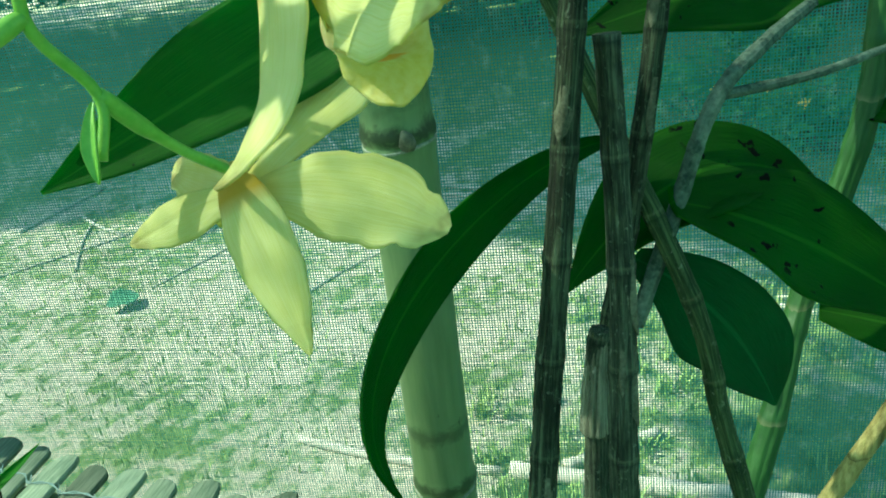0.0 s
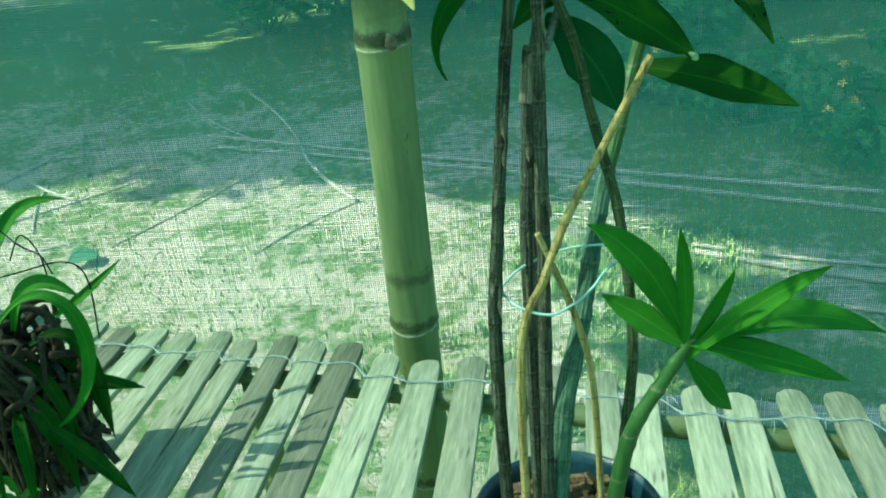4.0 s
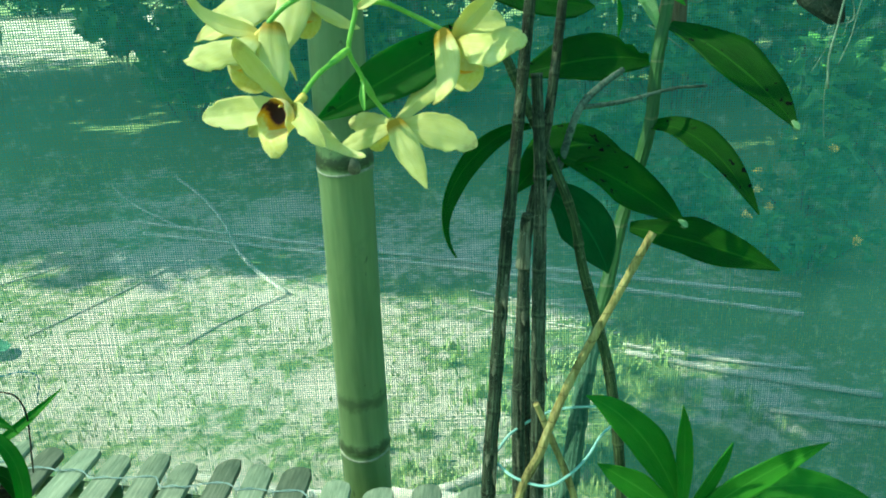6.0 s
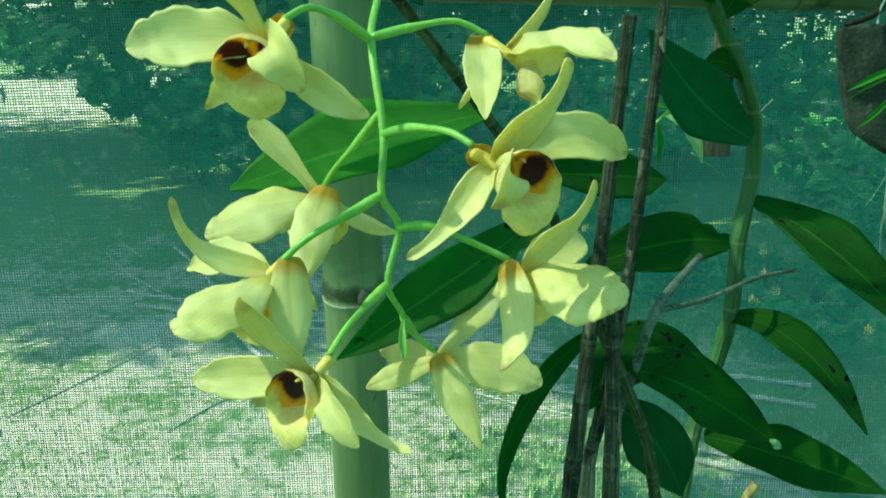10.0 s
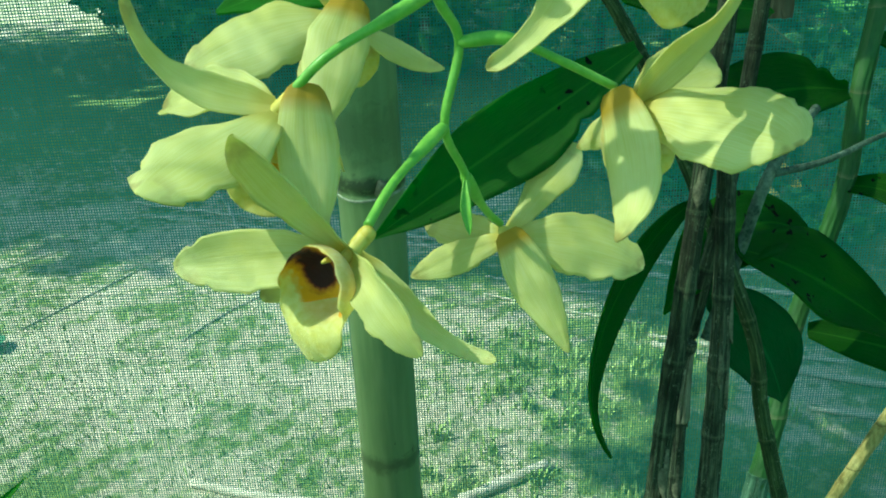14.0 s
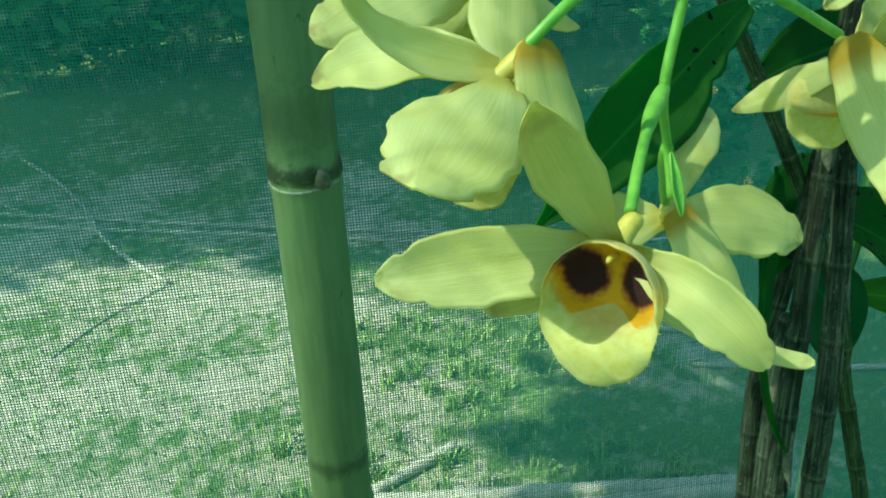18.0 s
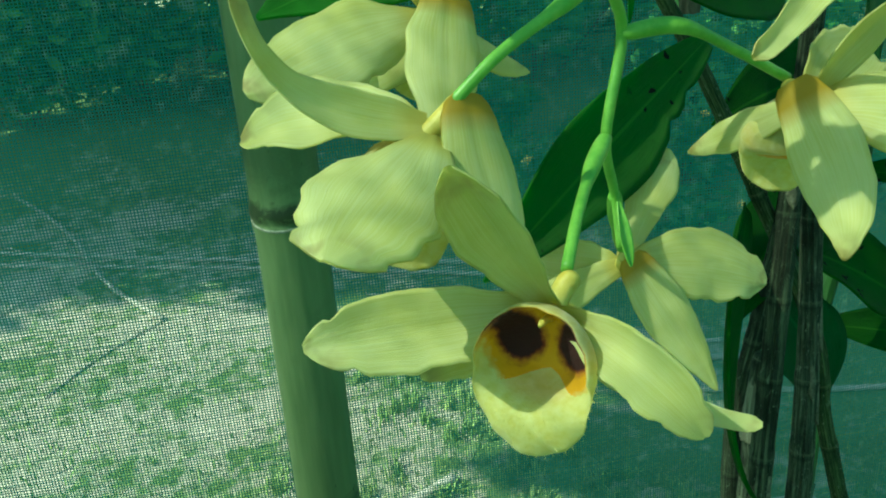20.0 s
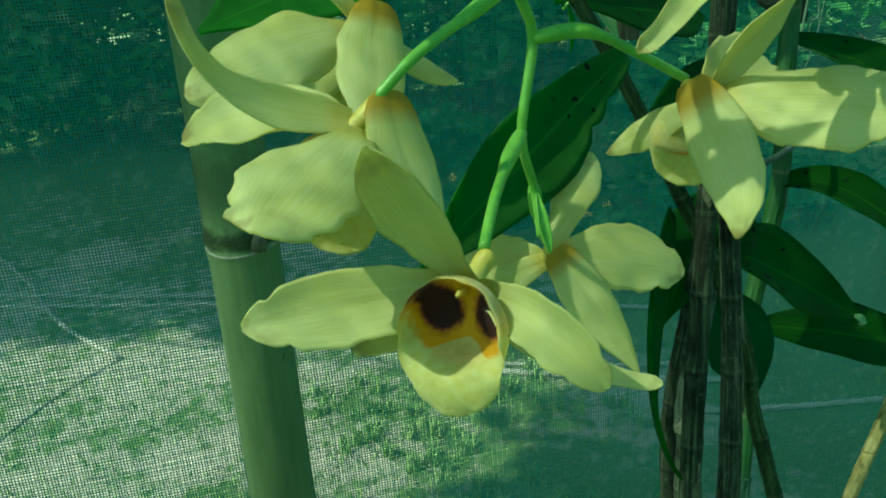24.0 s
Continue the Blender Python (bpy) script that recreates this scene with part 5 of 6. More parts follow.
def tepal(kind, base, ctrl, tip, width, normal, cup, seed, nu=34, nv=16):
    """A petal or sepal: its two sides unlike, creased along the middle, with a rippled, nicked and rolled margin."""
    rnd = random.Random(seed)
    ph = [rnd.uniform(0, 6.28) for _ in range(6)]
    stops = OUTLINES[kind]
    broad = kind == "petal"
    lean = rnd.uniform(-0.10, 0.10)
    roll = rnd.uniform(-0.25, 0.45) if broad else rnd.uniform(0.0, 0.25)
    ripple = 0.050 if broad else 0.018
    crease = 0.05 if broad else 0.09
    pts, uvs, nrm = [], [], []
    for i in range(nu + 1):
        u = i / nu
        c = bezier(base, ctrl, tip, u)
        t = (bezier(base, ctrl, tip, min(u + 0.01, 1)) - bezier(base, ctrl, tip, max(u - 0.01, 0))).normalized()
        side = t.cross(normal)
        side = side.normalized() if side.length > 1e-4 else t.orthogonal().normalized()
        up = side.cross(t).normalized()
        for j in range(nv + 1):
            v = 2 * j / nv - 1
            w = 0.5 * width * outline(stops, u) * (1 + lean * (1 if v > 0 else -1) * math.sin(math.pi * u))
            m = abs(v)
            wavy = noise.noise((u * 6 + ph[0], 4.0 if v > 0 else 11.0, ph[1])) + 0.5 * noise.noise((u * 16, 2.0 if v > 0 else 7.0, ph[2]))
            w *= 1 + (0.11 if broad else 0.05) * wavy * m
            if broad:
                w *= 1 - 0.16 * math.exp(-((u - 0.80 - 0.05 * math.sin(ph[3] + (2 if v > 0 else 0))) / 0.03) ** 2) * m
            lift = cup * w * v * v - crease * w * (1 - m) ** 2
            lift += roll * w * max(0.0, m - 0.72) ** 1.4 * (0.4 + u)
            lift += ripple * width * v * v * (math.sin(10 * u + ph[4] + v) + 0.6 * math.sin(19 * u + ph[5] - 2 * v)) * math.sin(math.pi * min(1, u * 1.02)) ** 0.6
            lift += 0.010 * width * noise.noise((u * 5, v * 3, ph[0]))
            pts.append(c + side * (v * w) + up * lift)
            uvs.append((u, 0.5 + 0.5 * v))
            nrm.append(up)
    thick, m, row = 0.00028, len(pts), nv + 1
    verts = [q + k * thick for q, k in zip(pts, nrm)] + [q - k * thick for q, k in zip(pts, nrm)]
    faces = []
    for i in range(nu):
        for j in range(nv):
            a = i * row + j
            faces.append((a, a + 1, a + row + 1, a + row))
            faces.append((m + a, m + a + row, m + a + row + 1, m + a + 1))
        a, b = i * row, i * row + nv
        faces.append((a, a + row, m + a + row, m + a))
        faces.append((b, m + b, m + b + row, b + row))
    return mesh(kind, verts, faces, M_SEPAL if kind == "sepal" else M_PETAL, uvs + uvs)


def lip_mesh():
    """A slipper-shaped lip: a throat with side walls, open towards +z, and a downy front lobe rolled outwards and down (-y)."""
    nu, nv = 22, 56
    v, inner = [], []
    for shell in (0, 1):
        for i in range(nu + 1):
            u = i / nu
            th = math.pi * (1.0 - 0.60 * u)
            for j in range(nv):
                a = 2 * math.pi * j / nv
                low = max(0.0, -math.sin(a)) ** 0.8
                r = 0.0122 - 0.0004 * shell
                ra, za = r * math.sin(th), r * 0.66 * math.cos(th)
                rb = 0.0158 * u ** 0.85
                k = min(1.0, rb / 0.0085)
                zb = -0.0080 + 0.0086 * k * k * (3 - 2 * k) - 0.0042 * max(0.0, (rb - 0.0085) / 0.0073) ** 2 - 0.0004 * shell
                q = ra + (rb - ra) * low
                z = za + (zb - za) * low
                if i > nu - 4:
                    fr = (i - nu + 4) / 4
                    q *= 1 + fr * (0.014 * math.sin(7 * a + 1) + 0.008 * math.sin(17 * a))
                    z += fr * 0.0004 * math.sin(11 * a)
                v.append((q * math.cos(a) * (1 - 0.10 * low), q * 1.04 * math.sin(a), z))
                inner.append(float(shell))
    f, o = [], (nu + 1) * nv
    for i in range(nu):
        for j in range(nv):
            a, b = i * nv + j, i * nv + (j + 1) % nv
            f.append((a, b, b + nv, a + nv))
            f.append((o + a, o + a + nv, o + b + nv, o + b))
    for j in range(nv):
        a, b = nu * nv + j, nu * nv + (j + 1) % nv
        f.append((a, b, o + b, o + a))
    # short down on the outside and along the margin of the front lobe
    rnd = random.Random(77)
    for k in range(620):
        i, j = rnd.randrange(nu * 2 // 5, nu + 1), rnd.randrange(nv // 2, nv)
        p = Vector(v[i * nv + j])
        out = Vector((p.x, p.y, p.z * 0.5 + 0.002)).normalized()
        along = Vector((rnd.gauss(0, 1), rnd.gauss(0, 1), rnd.gauss(0, 1))).normalized()
        n = len(v)
        v += [tuple(p + along * 0.00006), tuple(p - along * 0.00006), tuple(p + out * rnd.uniform(0.0003, 0.0009) + along * 0.0002)]
        inner += [0.0, 0.0, 0.0]
        f.append((n, n + 1, n + 2))
    d = mesh("lip", v, f, M_LIP)
    at = d.attributes.new("inner", "FLOAT", "POINT")
    at.data.foreach_set("value", inner)
    return d


LIP = lip_mesh()


def column_mesh():
    v, f = tube_data([Vector(q) for q in ((0, 0, 0), (0, -0.0005, 0.003), (0, -0.0015, 0.006), (0, -0.003, 0.0085))], [0.0017, 0.0015, 0.0015, 0.0008], 10)
    return mesh("column", v, f, M_SPUR)


COLUMN = column_mesh()


def facing(at, f, up=(0, 0, 1)):
    z = Vector(f).normalized()
    x = Vector(up).cross(z).normalized()
    y = z.cross(x)
    m = Matrix((x, y, z)).transposed().to_4x4()
    m.translation = Vector(at)
    return m


def flower(stalk, centre, face, lip_at, tepals, spur, seed, lip_scale=1.0, lip_face=None):
    """stalk: line of the pedicel from the stem to the spur; tepals: (kind, tip, width, sideways bulge, cup, normal or None)."""
    pts = spline(stalk, 9)
    n = len(pts)
    rad = [0.00115 + 0.00065 * math.exp(-((k / n - 0.20) / 0.20) ** 4) for k in range(n)]
    fl = part("flower", tube("flower", pts, rad, M_PEDICEL, 12), orchid, "pale yellow orchid flower on a green stalk")
    c, F = Vector(centre), Vector(face).normalized()
    s = Vector(spur)
    d = s - c
    sl = spline([c + F * 0.002 - d * 0.25, c.lerp(s, 0.5) - F * 0.001, s, s + d * 0.22], 5)
    m = len(sl) - 1
    part("spur", tube("spur", sl, [0.0025 * math.sqrt(max(0.03, 1 - (k / m) ** 3.0)) * (0.72 + 0.28 * k / m) for k in range(m + 1)], M_SPUR, 14, 0.05), fl, "deep yellow spur behind the petals")
    for k, (kind, tip, w, bow, cup, nrm) in enumerate(tepals):
        t = Vector(tip)
        d = t - c
        start = c.lerp(s, 1.15) - F * 0.0022 if kind == "sepal" else c + d * 0.03
        if bow and isinstance(bow[0], tuple):
            ctrl = [c + d * 0.36 + Vector(bow[0]), c + d * 0.70 + Vector(bow[1])]
        else:
            ctrl = c + d * 0.55 + (Vector(bow) if bow else F * -0.004)
        part(kind, tepal(kind, start, ctrl, t, w, Vector(nrm).normalized() if nrm else F, cup, seed * 10 + k), fl)
    lp = part("lip", LIP, fl, "slipper-shaped lip with two maroon blotches inside")
    lp.matrix_basis = facing(lip_at, lip_face or face) @ Matrix.Scale(lip_scale, 4)
    cm = part("column", COLUMN, fl, "short green column")
    cm.matrix_basis = lp.matrix_basis @ Matrix.Translation((0, 0.0098, -0.0045)) @ Matrix.Scale(0.5, 4)


RACHIS = [(-0.038, 0.262, 1.546), (-0.039, 0.232, 1.535), (-0.046, 0.197, 1.518), (-0.045, 0.179, 1.487), (-0.047, 0.174, 1.467), (-0.041, 0.178, 1.454), (-0.046, 0.176, 1.434), (-0.040, 0.182, 1.419), (-0.041, 0.178, 1.408)]
rl = spline(RACHIS, 6)
part("flower_stem", tube("flower_stem", rl, [0.0016 - 0.0006 * k / len(rl) for k in range(len(rl))], M_PEDICEL, 8), orchid, "green zigzag flower stem")
part("bract", blade("bract", (-0.0405, 0.180, 1.418), (-0.042, 0.176, 1.413), (-0.041, 0.174, 1.405), 0.0026, (0, -1, 0), M_PEDICEL, petal_shape, 0.5), orchid)

V = Vector
flower([(-0.046, 0.197, 1.518), (-0.058, 0.186, 1.526), (-0.068, 0.175, 1.529), (-0.076, 0.168, 1.5255)], (-0.081, 0.163, 1.518), (-0.45, -0.80, -0.35), (-0.0875, 0.1545, 1.5100),
       [("petal", (-0.124, 0.169, 1.518), 0.019, (0, 0, 0.004), 0.3, (-0.1, -0.85, 0.4)), ("dorsal_sepal", (-0.098, 0.145, 1.555), 0.012, (0.002, 0.003, -0.003), 0.4, (-0.4, -0.7, -0.3)),
        ("long_sepal", (-0.052, 0.154, 1.496), 0.011, (-0.003, 0, -0.005), 0.3, (-0.3, -0.8, 0.3)), ("petal", (-0.0720, 0.1440, 1.5050), 0.0140, (-0.008, -0.017, 0.011), 0.45, (-0.45, -0.82, 0.25)),
        ("sepal", (-0.104, 0.187, 1.497), 0.012, (0, 0.004, 0), 0.3, None)], (-0.076, 0.168, 1.524), 1, 0.92, (-0.34, -0.90, -0.16))
flower([(-0.046, 0.197, 1.519), (-0.032, 0.197, 1.522), (-0.016, 0.197, 1.524), (-0.004, 0.196, 1.519)], (0.001, 0.190, 1.513), (0.55, -0.50, -0.45), (0.011, 0.186, 1.500),
       [("petal", (0.031, 0.161, 1.510), 0.021, (0, 0, 0.007), 0.3, (0.2, -0.6, 0.7)), ("tail_sepal", (0.023, 0.201, 1.546), 0.008, ((0.002, 0, -0.003), (0.006, 0, -0.007)), 0.3, (0.5, -0.6, -0.3)),
        ("long_sepal", (-0.011, 0.214, 1.491), 0.009, None, 0.3, None), ("sepal", (-0.010, 0.175, 1.491), 0.014, None, 0.2, (-0.3, -0.9, 0.2)), ("petal", (0.026, 0.203, 1.506), 0.016, (0, 0, 0.004), 0.3, None)],
       (-0.004, 0.196, 1.517), 2, 0.80, (0.88, -0.12, 0.15))
flower([(-0.045, 0.179, 1.487), (-0.036, 0.168, 1.490), (-0.027, 0.154, 1.490), (-0.021, 0.146, 1.4865)], (-0.015, 0.144, 1.481), (0.12, -0.92, -0.25), (-0.0065, 0.1335, 1.4750),
       [("petal", (0.031, 0.149, 1.480), 0.016, ((0.002, 0, 0.010), (0.002, 0, 0.009)), 0.25, (0.1, -0.85, 0.35)), ("tail_sepal", (0.003, 0.128, 1.513), 0.013, ((0.0, 0.003, 0.002), (0.005, 0, -0.006)), 0.4, (0.3, -0.9, -0.2)),
        ("tail_sepal", (-0.044, 0.137, 1.454), 0.011, ((0.002, 0, -0.001), (0.004, 0, -0.003)), 0.4, (-0.5, -0.8, 0.2)), ("petal", (-0.0202, 0.125, 1.4709), 0.0115, (0.0070, -0.018, 0.0086), 0.5, (0.50, -0.80, 0.1)),
        ("sepal", (0.012, 0.160, 1.462), 0.012, None, 0.3, None)], (-0.021, 0.144, 1.484), 3, 0.90, (0.28, -0.90, 0.25))
flower([(-0.045, 0.184, 1.494), (-0.052, 0.195, 1.483), (-0.060, 0.207, 1.472), (-0.065, 0.215, 1.463)], (-0.0665, 0.2165, 1.458), (-0.1, 0.88, -0.45), (-0.064, 0.234, 1.447),
       [("dorsal_sepal", (-0.0918, 0.226, 1.4885), 0.0112, (0.001, 0, 0.003), 0.3, (0.2, -0.85, 0.45)), ("petal", (-0.111, 0.215, 1.446), 0.0215, (0, -0.003, 0.006), -0.3, (0.0, -0.75, 0.65)),
        ("sepal", (-0.076, 0.187, 1.432), 0.017, (0, -0.004, 0.003), -0.3, (0.1, -0.8, 0.6)), ("long_sepal", (-0.0355, 0.230, 1.439), 0.0075, (0, 0, -0.003), -0.3, (0, -0.8, 0.5)),
        ("petal", (-0.080, 0.250, 1.437), 0.016, (0, 0.003, 0.002), -0.3, (-0.3, -0.75, 0.45))], (-0.064, 0.214, 1.462), 4, 0.75, (0.25, 0.85, 0.35))
flower([(-0.041, 0.178, 1.454), (-0.030, 0.174, 1.4545), (-0.016, 0.174, 1.448), (-0.002, 0.174, 1.4405)], (0.002, 0.172, 1.435), (0.3, 0.82, -0.45), (0.010, 0.186, 1.423),
       [("tail_sepal", (0.0265, 0.165, 1.4695), 0.0098, ((0.0, 0, 0.003), (0.006, 0, -0.007)), 0.3, (0.4, -0.8, 0.2)), ("petal", (0.0215, 0.130, 1.434), 0.0245, (0.006, -0.004, 0.006), -0.3, (-0.35, -0.6, 0.7)),
        ("petal", (0.031, 0.184, 1.4415), 0.017, (0, 0, 0.006), 0.3, (0, -0.7, 0.7)), ("sepal", (-0.0128, 0.1442, 1.411), 0.0150, ((0.001, -0.004, 0), (0.004, -0.002, -0.002)), -0.3, (-0.76, -0.55, 0.34)),
        ("long_sepal", (0.001, 0.2105, 1.4155), 0.0090, None, -0.3, (-0.5, -0.7, 0.4))], (-0.003, 0.172, 1.439), 5, 0.85, (0.4, 0.8, 0.35))
flower([(-0.047, 0.174, 1.467), (-0.058, 0.170, 1.462), (-0.073, 0.167, 1.455), (-0.082, 0.168, 1.4475)], (-0.086, 0.169, 1.443), (-0.62, 0.50, -0.55), (-0.091, 0.173, 1.431),
       [("tail_sepal", (-0.116, 0.172, 1.4705), 0.0088, ((-0.004, 0, -0.006), (-0.008, 0, -0.012)), 0.3, (0.1, -0.8, 0.5)), ("petal", (-0.1138, 0.138, 1.435), 0.0240, (-0.002, -0.004, 0.003), -0.3, (-0.3, -0.65, 0.65)),
        ("sepal", (-0.079, 0.150, 1.417), 0.0145, (0.001, -0.004, 0.002), -0.3, (0.2, -0.9, 0.3)), ("long_sepal", (-0.071, 0.201, 1.418), 0.009, None, -0.3, None),
        ("petal", (-0.1155, 0.197, 1.440), 0.016, (0, 0, 0.006), 0.3, (-0.1, -0.6, 0.75))], (-0.081, 0.169, 1.447), 6, 0.85, (-0.15, 0.90, -0.10))
flower([(-0.046, 0.176, 1.434), (-0.053, 0.170, 1.430), (-0.062, 0.160, 1.425), (-0.069, 0.152, 1.4185)], (-0.0735, 0.149, 1.4135), (-0.60, -0.62, -0.42), (-0.0826, 0.1394, 1.4085),
       [("dorsal_sepal", (-0.0949, 0.1388, 1.4450), 0.0122, (0.002, 0.001, -0.005), 0.4, (-0.5, -0.75, -0.2)), ("petal", (-0.1145, 0.166, 1.4085), 0.0150, (0, 0, 0.001), 0.2, (-0.2, -0.85, 0.3)),
        ("tail_sepal", (-0.046, 0.127, 1.394), 0.009, ((-0.002, 0.002, -0.003), (-0.003, 0.002, -0.006)), 0.3, (-0.3, -0.6, 0.6)), ("petal", (-0.0630, 0.1207, 1.4010), 0.0100, (-0.004, -0.012, 0.0090), 0.45, (-0.50, -0.78, 0.2)),
        ("long_sepal", (-0.0950, 0.160, 1.4000), 0.0110, (0, 0.003, 0.001), 0.3, (-0.3, -0.9, 0.3))], (-0.069, 0.1505, 1.4175), 7, 0.88, (-0.74, -0.55, 0.38))
flower([(-0.040, 0.182, 1.419), (-0.036, 0.188, 1.411), (-0.031, 0.195, 1.403), (-0.026, 0.201, 1.397)], (-0.0235, 0.2035, 1.391), (-0.30, 0.90, -0.25), (-0.030, 0.222, 1.385),
       [("dorsal_sepal", (0.0070, 0.2275, 1.4118), 0.0140, (0, 0, 0.001), -0.2, (-0.40, -0.82, 0.35)), ("petal", (0.0187, 0.1978, 1.3785), 0.0200, (0.002, -0.002, 0.007), -0.2, (0, -0.8, 0.5)),
        ("sepal", (-0.012, 0.179, 1.363), 0.0140, (0, -0.004, 0.003), -0.25, (-0.1, -0.8, 0.55)), ("long_sepal", (-0.0528, 0.208, 1.380), 0.0105, (0, 0, 0.002), -0.2, (-0.2, -0.8, 0.5)),
        ("petal", (-0.045, 0.226, 1.391), 0.012, None, 0.2, (-0.2, -0.8, 0.4))], (-0.025, 0.201, 1.3945), 8, 0.65, (-0.45, 0.80, 0.30))


# ---- things hanging from the rail ----
plank = thing("hanging_plank", "narrow weathered grey-brown plank hung from the bamboo rail", "plank", at=(0, 0, 0))


def board(rows, thick, material, name, owner, label=""):
    """A rough board from rows (left edge, right edge) in the plane of the wall, thick in the wall's direction."""
    rnd = random.Random(len(rows) + int(thick * 1e4))
    v, f = [], []
    m = 10
    for l, r in rows:
        l, r = Vector(l), Vector(r)
        for side in (0, 1):
            for k in range(m + 1):
                t = k / m if side == 0 else 1 - k / m
                bulge = thick * (0.5 + 0.5 * math.sin(math.pi * t)) if side == 0 else -thick * 0.8
                groove = rnd.uniform(-0.10, 0.10) * thick
                v.append(l.lerp(r, t) - WALL_OUT * (bulge + groove) + Vector((0, 0, rnd.uniform(-0.0006, 0.0006))))
    n = 2 * (m + 1)
    for k in range(len(rows) - 1):
        for j in range(n):
            a, b = k * n + j, k * n + (j + 1) % n
            f.append((a, b, b + n, a + n))
    f += [tuple(range(n - 1, -1, -1)), tuple(range(len(v) - n, len(v)))]
    return part(name, mesh(name, v, f, material, smooth=False), owner, label)


def edges(p, rows):
    """Rows of (height, left, right) along the wall from the point p."""
    return [(p + WALL_DIR * l + V((0, 0, z)), p + WALL_DIR * r + V((0, 0, z))) for z, l, r in rows]


board(edges(V((0.3669, 0.6982, 0)), [(1.5943, -0.0023, 0.0034), (1.5808, -0.0056, 0.0068), (1.5559, -0.0068, 0.0068), (1.5243, -0.0068, 0.0068), (1.5209, -0.0045, 0.0056), (1.5152, -0.0079, 0.0068), (1.4881, -0.0090, 0.0079), (1.4452, -0.0113, 0.0102),
                                    (1.4113, -0.0158, 0.0136), (1.3909, -0.0203, 0.0141), (1.3819, -0.0113, 0.0136)]), 0.0035, M_PLANK, "board", plank)
board(edges(V((0.3776, 0.7011, 0)), [(1.5130, -0.0034, 0.0023), (1.4791, -0.0045, 0.0040), (1.4339, -0.0045, 0.0045), (1.3830, -0.0034, 0.0056)]), 0.003, M_DARKWOOD, "split_side", plank, "dark split edge of the plank")
part("wire_tie", wraps("wire_tie", (0.3674, 0.6988, 1.5243), (0, 0.05, 1), 0.0085, 2, M_WIRE, 0.0016, 0.0006), plank, "grey wire bound round the plank")
part("wire_hook", tube("wire_hook", spline([(0.2985, 0.6943, 1.5559), (0.3115, 0.6875, 1.5672), (0.3363, 0.6785, 1.5751), (0.3578, 0.6717, 1.5717), (0.3759, 0.6694, 1.5695), (0.3895, 0.6728, 1.5650), (0.3951, 0.6785, 1.5537)], 6), 0.0008, M_ROOT, 6), plank, "pale dry stem lying over the rail")
part("wire_hook", tube("wire_hook", spline([(0.2985, 0.6965, 1.5570), (0.3092, 0.6898, 1.5695), (0.3256, 0.6852, 1.5796), (0.3375, 0.6830, 1.5864)], 5), 0.0006, M_ROOT, 6), plank, "pale dry stem lying over the rail")

seedling = thing("seedling_orchid", "small orchid seedling with sun-bleached green leaves beside plank", "orchid", at=(0, 0, 0))
SEED = V((0.2985, 0.6779, 1.4316))
part("stem", tube("stem", spline([(0.2861, 0.6819, 1.4192), (0.2985, 0.6779, 1.4327), (0.3081, 0.6751, 1.4452), (0.3171, 0.6717, 1.4554), (0.3250, 0.6762, 1.4610), (0.3499, 0.6943, 1.4565)], 5), 0.0016, M_PEDICEL, 7), seedling)
for k, (at, mid, tip, w, mat) in enumerate((((0.3081, 0.6751, 1.4452), (0.2957, 0.6762, 1.4655), (0.2861, 0.6819, 1.4565), 0.015, 0), ((0.3002, 0.6768, 1.4361), (0.2821, 0.6807, 1.4474), (0.2765, 0.6852, 1.4339), 0.010, 0),
                                            ((0.3104, 0.6739, 1.4463), (0.3318, 0.6649, 1.4610), (0.3469, 0.6622, 1.4271), 0.022, 1), ((0.2957, 0.6779, 1.4305), (0.3217, 0.6683, 1.4305), (0.3336, 0.6649, 1.3819), 0.019, 1),
                                            ((0.3205, 0.6706, 1.4554), (0.3363, 0.6649, 1.4655), (0.3505, 0.6613, 1.4616), 0.009, 0), ((0.3273, 0.6649, 1.4316), (0.3443, 0.6604, 1.4271), (0.3601, 0.6579, 1.4113), 0.011, 0),
                                            ((0.2900, 0.6807, 1.4237), (0.2957, 0.6773, 1.4056), (0.2918, 0.6802, 1.3791), 0.007, 0), ((0.2878, 0.6813, 1.4215), (0.2821, 0.6807, 1.4361), (0.2796, 0.6841, 1.4226), 0.010, 0))):
    leaf(at, mid, tip, w, (0.1, -0.9, 0.4), "green seedling leaf bleached pale by the sun" if mat else "small green seedling leaf", M_LEAF_BLEACHED if mat else M_LEAF_YOUNG, 0.3, seed=50 + k, parent=seedling)
for line in ([(0.3273, 0.6762, 1.3909), (0.3443, 0.6717, 1.3796), (0.3635, 0.6649, 1.3638)], [(0.3499, 0.6943, 1.4361), (0.3702, 0.6785, 1.4181), (0.3861, 0.6762, 1.4135), (0.3974, 0.6717, 1.4294), (0.4087, 0.6672, 1.4429)], [(0.3499, 0.6819, 1.4226), (0.3669, 0.6762, 1.4316), (0.3816, 0.6739, 1.4429)]):
    part("root", tube("root", spline(line, 5), 0.0008, M_ROOT, 5), seedling, "thin pale root")

husk = thing("hanging_husk", "dark fibre slab with an air plant, hung by white string", "plant mount", at=(0, 0, 0))
